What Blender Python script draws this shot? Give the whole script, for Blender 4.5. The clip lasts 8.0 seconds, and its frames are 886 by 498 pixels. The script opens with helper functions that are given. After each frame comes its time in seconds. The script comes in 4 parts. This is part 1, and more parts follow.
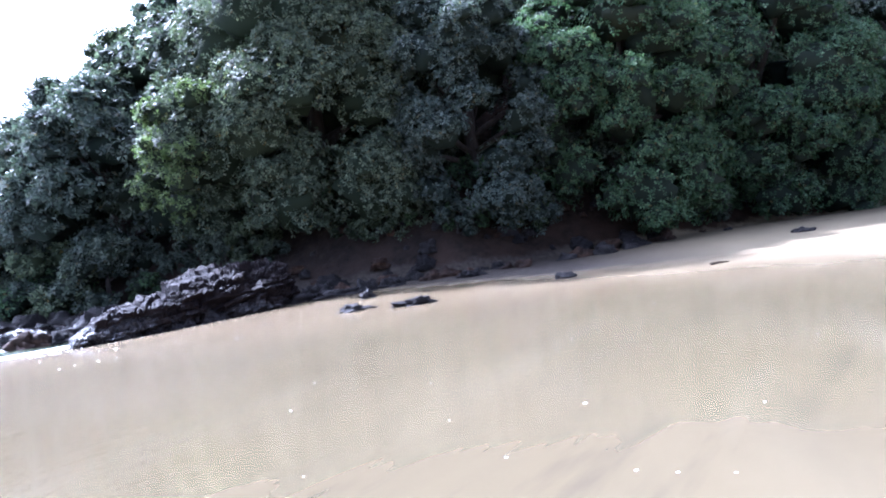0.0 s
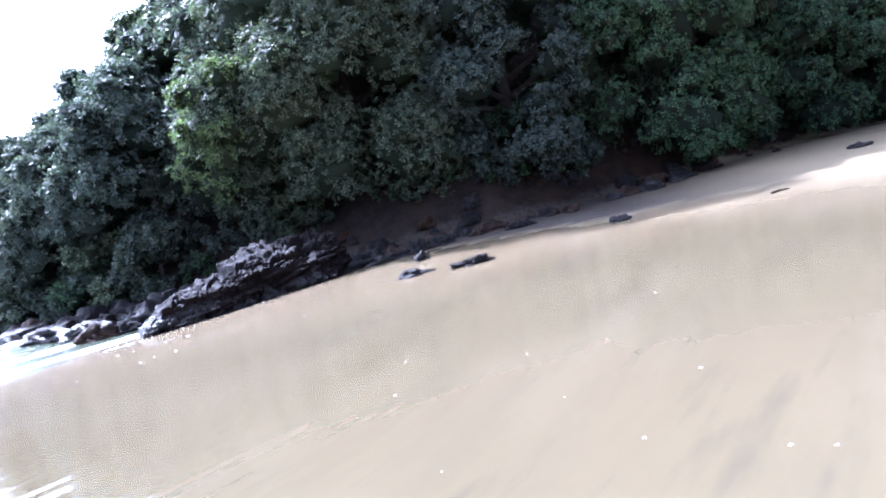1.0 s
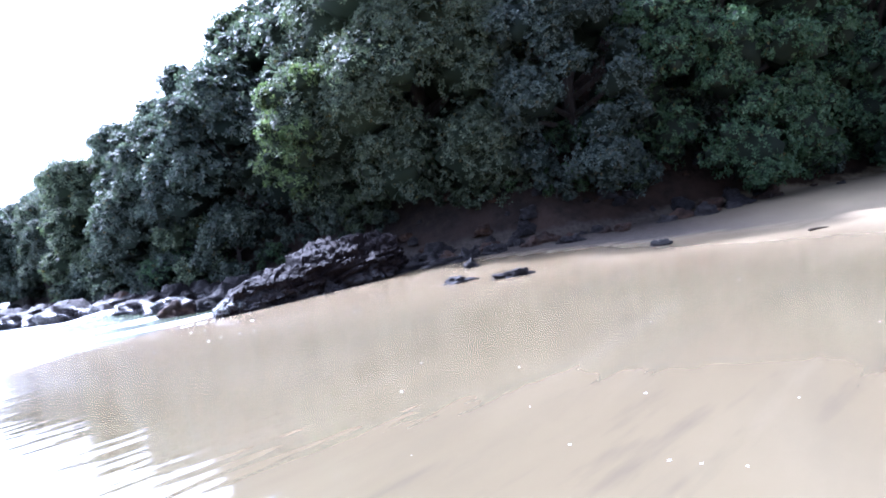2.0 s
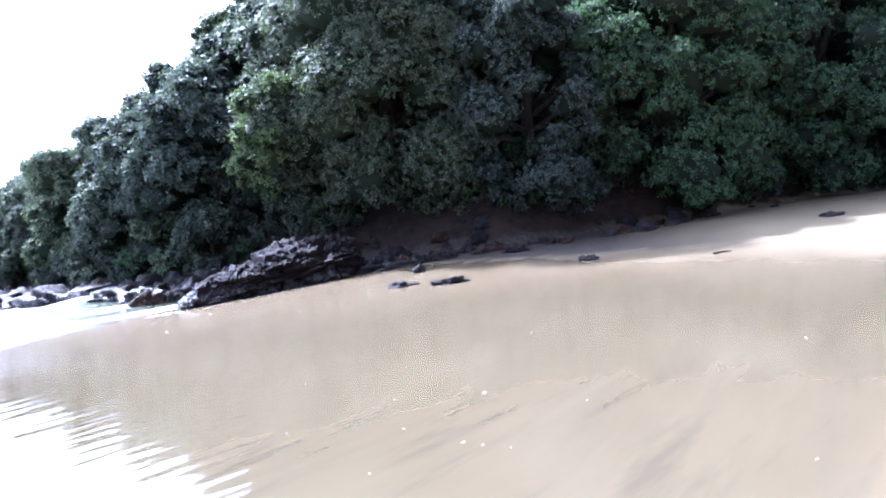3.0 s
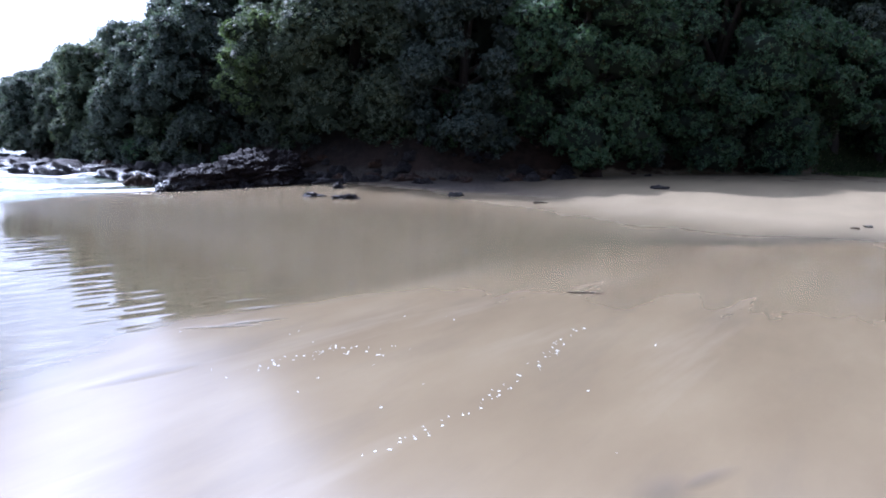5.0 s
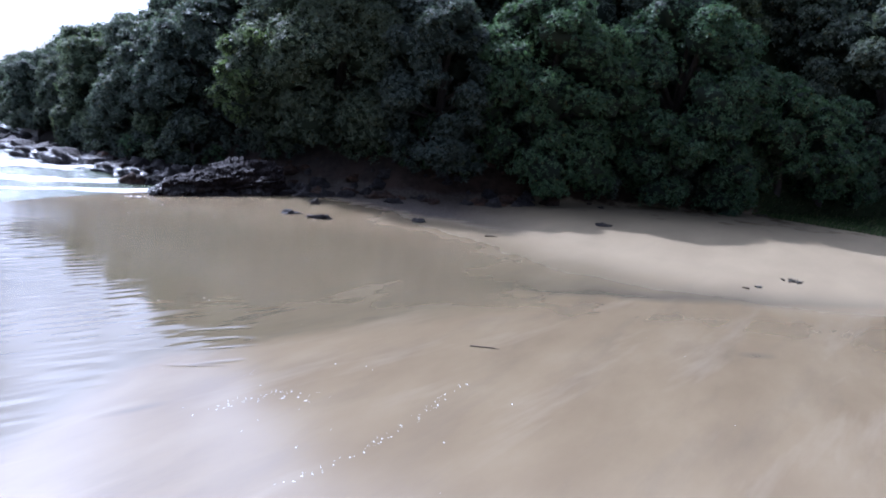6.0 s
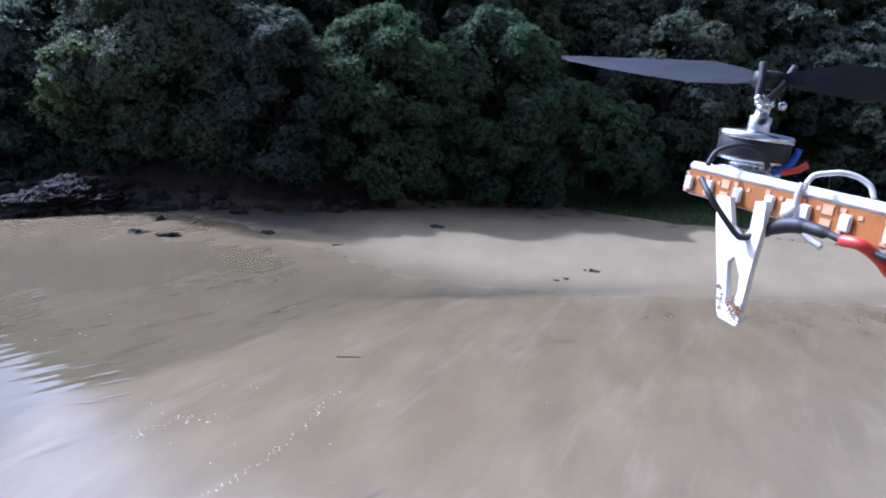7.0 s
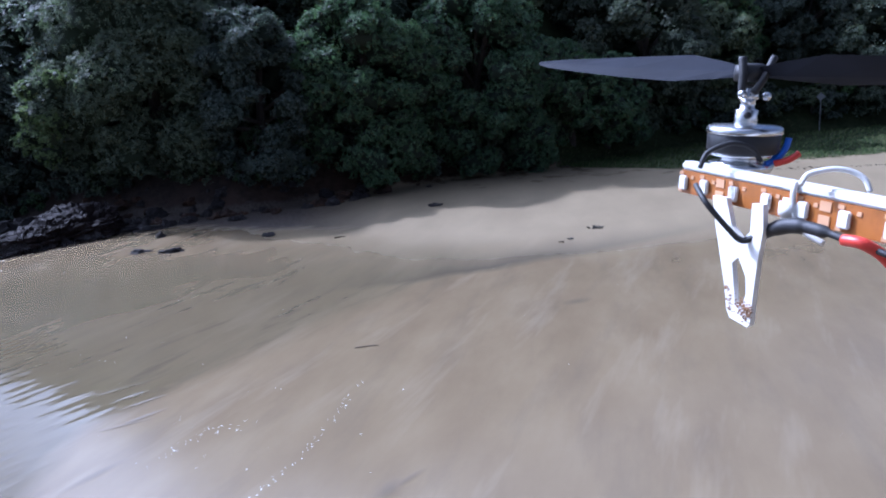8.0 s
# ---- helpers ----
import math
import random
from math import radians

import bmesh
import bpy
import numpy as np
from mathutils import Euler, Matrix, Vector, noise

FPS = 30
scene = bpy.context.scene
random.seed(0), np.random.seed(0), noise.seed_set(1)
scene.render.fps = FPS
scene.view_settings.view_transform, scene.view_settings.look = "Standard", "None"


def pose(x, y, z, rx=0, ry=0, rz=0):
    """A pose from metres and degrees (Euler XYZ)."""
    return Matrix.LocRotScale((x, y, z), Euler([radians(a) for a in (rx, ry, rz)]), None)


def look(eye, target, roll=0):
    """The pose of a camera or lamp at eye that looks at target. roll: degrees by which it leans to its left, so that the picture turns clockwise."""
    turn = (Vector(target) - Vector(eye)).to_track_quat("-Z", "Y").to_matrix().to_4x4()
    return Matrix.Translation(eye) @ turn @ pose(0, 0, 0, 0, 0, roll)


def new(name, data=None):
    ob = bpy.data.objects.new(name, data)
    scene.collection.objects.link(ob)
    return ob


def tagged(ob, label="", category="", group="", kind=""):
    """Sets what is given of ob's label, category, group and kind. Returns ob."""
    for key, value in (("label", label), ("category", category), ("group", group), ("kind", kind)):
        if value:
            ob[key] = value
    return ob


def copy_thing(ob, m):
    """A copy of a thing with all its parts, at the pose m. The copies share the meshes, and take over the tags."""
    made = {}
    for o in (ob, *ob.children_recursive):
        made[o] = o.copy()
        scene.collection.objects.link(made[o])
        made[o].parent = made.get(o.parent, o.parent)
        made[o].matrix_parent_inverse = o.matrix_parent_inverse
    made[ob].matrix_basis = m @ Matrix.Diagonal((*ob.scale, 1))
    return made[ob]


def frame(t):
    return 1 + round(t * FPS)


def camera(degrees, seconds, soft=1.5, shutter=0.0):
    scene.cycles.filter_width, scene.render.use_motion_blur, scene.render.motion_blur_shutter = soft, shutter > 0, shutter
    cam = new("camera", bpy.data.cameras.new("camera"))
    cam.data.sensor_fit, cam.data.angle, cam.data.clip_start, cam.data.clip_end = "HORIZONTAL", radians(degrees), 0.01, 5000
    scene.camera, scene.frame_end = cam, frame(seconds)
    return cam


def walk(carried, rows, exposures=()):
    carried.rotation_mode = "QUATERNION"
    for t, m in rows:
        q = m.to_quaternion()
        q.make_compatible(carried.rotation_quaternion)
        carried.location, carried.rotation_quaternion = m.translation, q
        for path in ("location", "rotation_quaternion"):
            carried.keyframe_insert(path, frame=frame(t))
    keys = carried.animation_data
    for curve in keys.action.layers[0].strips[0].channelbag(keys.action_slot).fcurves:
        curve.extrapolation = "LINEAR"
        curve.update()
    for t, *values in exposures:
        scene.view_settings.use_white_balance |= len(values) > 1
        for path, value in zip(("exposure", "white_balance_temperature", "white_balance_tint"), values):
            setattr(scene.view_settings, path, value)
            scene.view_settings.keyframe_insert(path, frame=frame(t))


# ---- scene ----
cam = camera(64.5, 8.0, soft=1.9)
PATH = [
    (0, 0.183, 0.790, 1.235, 90.29, 7.40, 1.58),
    (0.5, -0.170, 1.129, 1.441, 87.07, 11.88, 2.73),
    (1, -0.271, 0.839, 1.590, 86.32, 13.27, 3.90),
    (1.5, 0.036, 0.485, 1.614, 87.14, 10.69, 7.96),
    (1.7, 0.241, 0.189, 1.677, 87.26, 10.29, 9.49),
    (2.8, 1.650, -1.100, 1.975, 87.73, 8.35, 11.42),
    (3, 2.007, -1.453, 2.002, 86.91, 6.99, 9.86),
    (3.5, 3.019, -2.493, 2.117, 88.12, 6.70, 8.47),
    (4, 4.199, -3.755, 1.966, 85.37, 8.07, 11.07),
    (4.5, 5.859, -5.324, 2.090, 81.55, 3.96, 12.74),
    (4.7, 6.495, -5.823, 2.085, 81.63, 0.89, 12.42),
    (5.8, 8.461, -8.253, 3.730, 78.72, -2.45, 13.33),
    (6, 8.720, -8.720, 4.140, 79.61, -4.82, 12.58),
    (6.5, 9.001, -10.120, 4.958, 79.11, -7.27, 3.26),
    (7, 8.430, -11.077, 5.456, 79.18, -4.07, -1.36),
    (7.5, 8.438, -11.078, 5.472, 77.58, -0.03, -0.23),
    (8, 8.430, -11.073, 5.481, 77.30, 3.85, -2.74),
]

walk(cam, [(t, pose(x, y, z, rx, ry, rz)) for t, x, y, z, rx, ry, rz in PATH],
     exposures=[(0.0, 2.25, 4790, 25), (1.5, 2.15, 4790, 25), (3.0, 2.1, 4820, 25), (4.0, 1.75, 4800, 25), (4.5, 1.25, 4860, 23), (6.0, 0.74, 4900, 22), (6.5, 0.66, 4820, 23), (8.0, 0.48, 4680, 23)])

# ---- daylight ----
SUN_TO = Vector((-0.79, 0.615, 0.0)).normalized()
SUN_EL = radians(46)
sun_dir = Vector((SUN_TO.x * math.cos(SUN_EL), SUN_TO.y * math.cos(SUN_EL), math.sin(SUN_EL)))
sun = new("sun", bpy.data.lights.new("sun", "SUN"))
sun.data.energy, sun.data.angle, sun.data.color = 5.0, radians(0.6), (1.0, 0.95, 0.87)
sun.matrix_world = look(sun_dir * 200, (0, 0, 0))

world = bpy.data.worlds.new("world")
scene.world = world
world.use_nodes = True
wn, wl = world.node_tree.nodes, world.node_tree.links
wn.clear()
sky = wn.new("ShaderNodeTexSky")
sky.sky_type, sky.sun_disc = "NISHITA", False
sky.sun_elevation, sky.sun_rotation = SUN_EL, math.atan2(SUN_TO.x, SUN_TO.y)
sky.altitude, sky.dust_density = 5, 2.0
wco = wn.new("ShaderNodeTexCoord")
wnoise = wn.new("ShaderNodeTexNoise")
wnoise.inputs["Scale"].default_value, wnoise.inputs["Detail"].default_value = 2.6, 7.0
wramp = wn.new("ShaderNodeValToRGB")
wramp.color_ramp.elements[0].position, wramp.color_ramp.elements[1].position = 0.36, 0.56
wdot = wn.new("ShaderNodeVectorMath")
wdot.operation = "DOT_PRODUCT"
wdot.inputs[1].default_value = sun_dir
wpow = wn.new("ShaderNodeMath")
wpow.operation = "POWER"
wpow.use_clamp = True
wpow.inputs[1].default_value = 4.0
wpow2 = wn.new("ShaderNodeMath")
wpow2.operation = "POWER"
wpow2.inputs[1].default_value = 4.0
wglow = wn.new("ShaderNodeMath")
wglow.operation = "MULTIPLY_ADD"
wglow.inputs[1].default_value, wglow.inputs[2].default_value = 42.0, 2.2
wglow2 = wn.new("ShaderNodeMath")
wglow2.operation = "MULTIPLY_ADD"
wglow2.inputs[1].default_value = 150.0
wgrey = wn.new("ShaderNodeCombineColor")
wmix = wn.new("ShaderNodeMix")
wmix.data_type = "RGBA"
wl.new(wco.outputs["Generated"], wdot.inputs[0])
wl.new(wdot.outputs["Value"], wpow.inputs[0])
wl.new(wpow.outputs["Value"], wglow.inputs[0])
wl.new(wpow.outputs["Value"], wpow2.inputs[0])
wl.new(wpow2.outputs["Value"], wglow2.inputs[0])
wl.new(wglow.outputs["Value"], wglow2.inputs[2])
for ch in ("Red", "Green", "Blue"):
    wl.new(wglow2.outputs["Value"], wgrey.inputs[ch])
wl.new(wgrey.outputs["Color"], wmix.inputs["B"])
wbg = wn.new("ShaderNodeBackground")
wbg.inputs["Strength"].default_value = 0.0625
wout = wn.new("ShaderNodeOutputWorld")
wl.new(wco.outputs["Generated"], wnoise.inputs["Vector"])
wl.new(wnoise.outputs["Fac"], wramp.inputs["Fac"])
wl.new(wramp.outputs["Color"], wmix.inputs["Factor"])
wl.new(sky.outputs["Color"], wmix.inputs["A"])
wl.new(wmix.outputs["Result"], wbg.inputs["Color"])
wl.new(wbg.outputs["Background"], wout.inputs["Surface"])


# ---- materials ----
def material(name):
    m = bpy.data.materials.new(name)
    m.use_nodes = True
    nt = m.node_tree
    return m, nt, nt.nodes["Principled BSDF"]


def node(nt, kind, **values):
    n = nt.nodes.new("ShaderNode" + kind)
    for key, value in values.items():
        n.inputs[key.replace("_", " ")].default_value = value
    return n


def noise_at(nt, scale, detail=6.0, rough=0.6, vector=None, stretch=None):
    n = node(nt, "TexNoise", Scale=scale, Detail=detail, Roughness=rough)
    src = vector
    if src is None:
        src = nt.nodes.new("ShaderNodeNewGeometry").outputs["Position"]
    if stretch:
        mp = node(nt, "Mapping")
        mp.vector_type = "TEXTURE"
        mp.inputs["Scale"].default_value = [1 / v for v in stretch[:3]]
        mp.inputs["Rotation"].default_value = (0, 0, radians(stretch[3]) if len(stretch) > 3 else 0)
        nt.links.new(src, mp.inputs["Vector"])
        src = mp.outputs["Vector"]
    nt.links.new(src, n.inputs["Vector"])
    return n.outputs["Fac"]


def ramp(nt, fac, *stops):
    r = nt.nodes.new("ShaderNodeValToRGB")
    els = r.color_ramp.elements
    while len(els) < len(stops):
        els.new(0.5)
    for el, (p, c) in zip(els, stops):
        el.position = p
        el.color = (*c, 1) if len(c) == 3 else c
    nt.links.new(fac, r.inputs["Fac"])
    return r.outputs["Color"]


def grey(nt, fac, lo, hi, a=0.0, b=1.0):
    r = node(nt, "MapRange")
    for key, value in (("From Min", lo), ("From Max", hi), ("To Min", a), ("To Max", b)):
        r.inputs[key].default_value = value
    nt.links.new(fac, r.inputs["Value"])
    return r.outputs["Result"]


def mixed(nt, fac, a, b, blend="MIX"):
    m = nt.nodes.new("ShaderNodeMix")
    m.data_type, m.blend_type = "RGBA", blend
    for key, value in (("Factor", fac), ("A", a), ("B", b)):
        if isinstance(value, (int, float)):
            m.inputs[key].default_value = value
        elif isinstance(value, tuple):
            m.inputs[key].default_value = (*value, 1)
        else:
            nt.links.new(value, m.inputs[key])
    return m.outputs["Result"]


def sums(nt, op, a, b):
    m = nt.nodes.new("ShaderNodeMath")
    m.operation = op
    for i, v in enumerate((a, b)):
        if isinstance(v, (int, float)):
            m.inputs[i].default_value = v
        else:
            nt.links.new(v, m.inputs[i])
    return m.outputs["Value"]


def bump(nt, bsdf, height, strength, distance):
    b = node(nt, "Bump", Strength=strength, Distance=distance)
    nt.links.new(height, b.inputs["Height"])
    nt.links.new(b.outputs["Normal"], bsdf.inputs["Normal"])
    return b


def leaf_material(name, dark, mid, pale, clear=0.25, last=(0.10, 0.075, 0.03)):
    m, nt, bs = material(name)
    isl = nt.nodes.new("ShaderNodeNewGeometry").outputs["Random Per Island"]
    tree = nt.nodes.new("ShaderNodeObjectInfo").outputs["Random"]
    col = ramp(nt, isl, (0.0, dark), (0.55, mid), (0.93, pale), (1.0, last))
    tone = ramp(nt, tree, (0.0, (0.80, 0.84, 0.84)), (0.5, (1.0, 1.0, 0.9)), (1.0, (1.10, 1.15, 0.78)))
    col = mixed(nt, 1.0, col, tone, "MULTIPLY")
    nt.links.new(col, bs.inputs["Base Color"])
    bs.inputs["Roughness"].default_value = 0.55
    bs.inputs["Specular IOR Level"].default_value = 0.12 if clear > 0.1 else 0.05
    tr = node(nt, "BsdfTranslucent")
    nt.links.new(mixed(nt, 1.0, col, (1.1, 1.25, 0.85), "MULTIPLY"), tr.inputs["Color"])
    mx = node(nt, "MixShader", Fac=clear)
    nt.links.new(bs.outputs["BSDF"], mx.inputs[1])
    nt.links.new(tr.outputs["BSDF"], mx.inputs[2])
    nt.links.new(mx.outputs["Shader"], nt.nodes["Material Output"].inputs["Surface"])
    return m


LEAF = leaf_material("leaf_dark_green", (0.058, 0.076, 0.066), (0.096, 0.118, 0.099), (0.175, 0.198, 0.172), 0.27)
LEAF_GREEN = leaf_material("leaf_green", (0.046, 0.085, 0.050), (0.078, 0.132, 0.073), (0.138, 0.205, 0.122), 0.30)
# darker leaf copy for the crown cores: inner shade put into the colour
LEAF_SHADE = leaf_material("leaf_inner_shade", (0.020, 0.027, 0.022), (0.027, 0.036, 0.029), (0.036, 0.046, 0.036), 0.05, (0.032, 0.038, 0.028))
LEAF_LIME = leaf_material("leaf_lime", (0.074, 0.104, 0.056), (0.112, 0.148, 0.078), (0.170, 0.210, 0.122), 0.34)


def bark_material():
    m, nt, bs = material("bark")
    n = noise_at(nt, 6.0, stretch=(1, 1, 0.25))
    nt.links.new(ramp(nt, n, (0.3, (0.018, 0.014, 0.011)), (0.7, (0.06, 0.05, 0.042))), bs.inputs["Base Color"])
    bs.inputs["Roughness"].default_value = 0.9
    bump(nt, bs, n, 0.6, 0.03)
    return m


BARK = bark_material()


def rock_material(name, dark, mid, pale, rough, wet=False):
    m, nt, bs = material(name)
    a = noise_at(nt, 1.7, 8.0, 0.65, stretch=(1, 1, 2.2))
    b = noise_at(nt, 11.0, 6.0, 0.7)
    col = ramp(nt, a, (0.3, dark), (0.52, mid), (0.72, pale))
    col = mixed(nt, grey(nt, b, 0.35, 0.7, 0.0, 0.55), col, dark)
    nt.links.new(col, bs.inputs["Base Color"])
    bs.inputs["Specular IOR Level"].default_value = 0.4 if wet else 0.24
    gloss = grey(nt, b, 0.3, 0.7, rough - 0.15, rough + 0.15)
    if wet:
        # glossy below the reach of the splash
        xyz = nt.nodes.new("ShaderNodeSeparateXYZ")
        nt.links.new(nt.nodes.new("ShaderNodeNewGeometry").outputs["Position"], xyz.inputs["Vector"])
        splash = sums(nt, "ADD", xyz.outputs["Z"], sums(nt, "MULTIPLY", sums(nt, "SUBTRACT", a, 0.5), 1.6))
        gloss = sums(nt, "SUBTRACT", gloss, grey(nt, splash, 0.66, 0.46, 0.0, 0.42))
        gloss = sums(nt, "MAXIMUM", gloss, 0.17)
        nt.links.new(grey(nt, splash, 0.62, 0.42, 0.10, 0.42), bs.inputs["Specular IOR Level"])
    nt.links.new(gloss, bs.inputs["Roughness"])
    h = sums(nt, "ADD", a, sums(nt, "MULTIPLY", b, 0.35))
    bump(nt, bs, h, 0.9, 0.12)
    return m


ROCK = rock_material("wet_dark_rock", (0.007, 0.005, 0.006), (0.016, 0.0112, 0.0108), (0.033, 0.0245, 0.0215), 0.66, True)
STONE = rock_material("dark_beach_stone", (0.008, 0.007, 0.008), (0.020, 0.017, 0.017), (0.040, 0.034, 0.032), 0.72)
ROCK_BROWN = rock_material("brown_rock", (0.016, 0.011, 0.009), (0.050, 0.029, 0.019), (0.12, 0.065, 0.035), 0.8)
ROCK_GREY = rock_material("grey_rock", (0.014, 0.012, 0.012), (0.034, 0.030, 0.029), (0.075, 0.066, 0.060), 0.75)


def ground_material():
    m, nt, bs = material("beach_sand")
    geo = nt.nodes.new("ShaderNodeNewGeometry")
    xyz = nt.nodes.new("ShaderNodeSeparateXYZ")
    nt.links.new(geo.outputs["Position"], xyz.inputs["Vector"])
    px, py, pz = xyz.outputs["X"], xyz.outputs["Y"], xyz.outputs["Z"]
    big = noise_at(nt, 0.22, 5.0, 0.55, stretch=(0.7, 1.3, 1, 70))
    mid = noise_at(nt, 0.55, 6.0, 0.55, stretch=(0.6, 1.4, 1, 72))
    fine = noise_at(nt, 28.0, 3.0, 0.6)
    mark = noise_at(nt, 0.8, 5.0, 0.6, stretch=(0.35, 1.5, 1, 70))
    # the drier bank begins along a slanting line
    line = sums(nt, "ADD", sums(nt, "MULTIPLY", sums(nt, "SUBTRACT", px, 2.6), 0.79), sums(nt, "MULTIPLY", sums(nt, "SUBTRACT", py, 18.0), 0.62))
    line = sums(nt, "ADD", line, sums(nt, "MULTIPLY", sums(nt, "SUBTRACT", big, 0.5), 4.0))
    high = sums(nt, "ADD", pz, sums(nt, "MULTIPLY", sums(nt, "SUBTRACT", mid, 0.5), 0.10))
    dry = sums(nt, "MULTIPLY", grey(nt, line, -3.0, 5.0), grey(nt, high, 0.02, 0.30))
    # standing film of water
    film = sums(nt, "SUBTRACT", px, sums(nt, "ADD", sums(nt, "MULTIPLY", sums(nt, "MAXIMUM", sums(nt, "SUBTRACT", py, 1.0), 0.0), 0.73), 2.3))
    film = sums(nt, "ADD", film, sums(nt, "MULTIPLY", sums(nt, "SUBTRACT", big, 0.5), 1.5))
    film = sums(nt, "DIVIDE", film, sums(nt, "ADD", sums(nt, "MULTIPLY", sums(nt, "MAXIMUM", sums(nt, "SUBTRACT", py, 1.0), 0.0), 0.45), 1.0))
    film = sums(nt, "MULTIPLY", grey(nt, film, 0.30, -0.25), grey(nt, sums(nt, "ADD", py, sums(nt, "MULTIPLY", sums(nt, "SUBTRACT", big, 0.5), 5.0)), 15.5, 11.5))
    pool = sums(nt, "MULTIPLY", film, grey(nt, sums(nt, "ADD", py, sums(nt, "MULTIPLY", px, 0.6)), 6.5, 3.0))
    sheen = sums(nt, "MULTIPLY", film, grey(nt, sums(nt, "ADD", px, sums(nt, "MULTIPLY", py, 0.25)), -0.5, -4.0))
    wet_col = ramp(nt, mid, (0.28, (0.136, 0.103, 0.060)), (0.55, (0.164, 0.127, 0.075)), (0.78, (0.188, 0.150, 0.093)))
    wet_col = mixed(nt, grey(nt, mark, 0.50, 0.72, 0.0, 0.30), wet_col, (0.080, 0.066, 0.050))
    # wavy marks drawn out by the backwash
    wash = noise_at(nt, 1.5, 4.0, 0.6, stretch=(0.22, 1.2, 1, 58))
    pale = noise_at(nt, 0.7, 4.0, 0.6, stretch=(0.25, 1.6, 1, 64))
    wet_col = mixed(nt, grey(nt, pale, 0.55, 0.72, 0.0, 0.45), wet_col, (0.235, 0.195, 0.135))
    # shallow scuffs left in the sand: place, half length, half width, turn
    scuff = None
    for ax_, ay_, long_, wide_, turn_ in ((7.72, -2.05, 0.30, 0.16, 60), (8.0, -1.8, 0.35, 0.07, 45), (3.0, 2.4, 0.22, 0.14, 30), (2.9, 1.84, 0.5, 0.06, 40), (2.88, 0.85, 0.4, 0.05, 25), (2.3, 2.7, 0.55, 0.08, 38), (2.6, 2.2, 0.45, 0.07, 42), (3.1, -0.87, 0.5, 0.10, 55), (-2.6, 12.0, 0.5, 0.2, 10), (12.3, 6.0, 0.4, 0.2, 20), (3.1, 1.1, 0.4, 0.07, 44)):
        mp = node(nt, "Mapping")
        mp.vector_type = "TEXTURE"
        mp.inputs["Location"].default_value = (ax_, ay_, 0)
        mp.inputs["Rotation"].default_value = (0, 0, radians(turn_))
        mp.inputs["Scale"].default_value = (long_, wide_, 1000)
        nt.links.new(geo.outputs["Position"], mp.inputs["Vector"])
        ln = nt.nodes.new("ShaderNodeVectorMath")
        ln.operation = "LENGTH"
        nt.links.new(mp.outputs["Vector"], ln.inputs[0])
        one = grey(nt, sums(nt, "ADD", ln.outputs["Value"], sums(nt, "MULTIPLY", sums(nt, "SUBTRACT", mark, 0.5), 1.5)), 1.25, 0.3)
        scuff = one if scuff is None else sums(nt, "MAXIMUM", scuff, one)
    wet_col = mixed(nt, sums(nt, "MULTIPLY", scuff, 0.42), wet_col, (0.068, 0.057, 0.044))
    # darker, soaked sand along the runnel
    along = sums(nt, "SUBTRACT", px, 7.0)
    trough = sums(nt, "SUBTRACT", py, sums(nt, "ADD", sums(nt, "MULTIPLY", along, sums(nt, "ADD", sums(nt, "MULTIPLY", along, 0.010), 0.2)), 9.2))
    # sharp on its seaward edge, fading up the bank
    trough = sums(nt, "ADD", trough, sums(nt, "MULTIPLY", sums(nt, "SUBTRACT", mid, 0.5), 0.9))
    trough = sums(nt, "MULTIPLY", sums(nt, "MULTIPLY", grey(nt, trough, -0.45, 0.05), grey(nt, trough, 1.9, 0.05)), grey(nt, px, 4.5, 9.0, 0.0, 0.9))
    wet_col = mixed(nt, trough, wet_col, (0.066, 0.057, 0.040))
    dry_col = ramp(nt, mid, (0.3, (0.188, 0.151, 0.094)), (0.7, (0.230, 0.187, 0.118)))
    wet_col = mixed(nt, sums(nt, "ADD", sums(nt, "MULTIPLY", film, 0.60), sums(nt, "MULTIPLY", pool, 0.15)), wet_col, (0.083, 0.070, 0.040))
    wet_col = mixed(nt, sums(nt, "MULTIPLY", grey(nt, wash, 0.55, 0.70, 0.0, 0.42), grey(nt, film, 0.0, 1.0, 0.06, 1.0)), wet_col, (0.056, 0.047, 0.033))
    sand = mixed(nt, dry, wet_col, dry_col)
    sand = mixed(nt, sums(nt, "MULTIPLY", grey(nt, fine, 0.3, 0.8, 0.0, 0.2), sums(nt, "ADD", dry, 0.15)), sand, (0.12, 0.10, 0.08))
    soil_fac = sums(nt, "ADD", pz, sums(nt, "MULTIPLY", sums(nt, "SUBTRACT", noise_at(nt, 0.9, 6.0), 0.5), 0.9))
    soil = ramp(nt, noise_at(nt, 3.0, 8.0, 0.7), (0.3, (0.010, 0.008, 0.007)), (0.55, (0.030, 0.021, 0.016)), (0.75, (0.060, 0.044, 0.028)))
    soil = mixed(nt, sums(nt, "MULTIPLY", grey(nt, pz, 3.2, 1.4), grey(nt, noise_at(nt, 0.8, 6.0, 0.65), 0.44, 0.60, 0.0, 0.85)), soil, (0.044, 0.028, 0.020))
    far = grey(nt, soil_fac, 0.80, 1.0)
    # dark stony strip below the trees
    stony = sums(nt, "ADD", sums(nt, "SUBTRACT", py, 18.9), sums(nt, "MULTIPLY", sums(nt, "ADD", px, 2.0), 0.34))
    stony = sums(nt, "ADD", stony, sums(nt, "MULTIPLY", sums(nt, "SUBTRACT", noise_at(nt, 0.9, 6.0, 0.65, stretch=(0.5, 1.5, 1, 20)), 0.5), 3.2))
    stony = sums(nt, "MULTIPLY", grey(nt, stony, 0.1, 1.1), grey(nt, px, 7.0, 3.0))
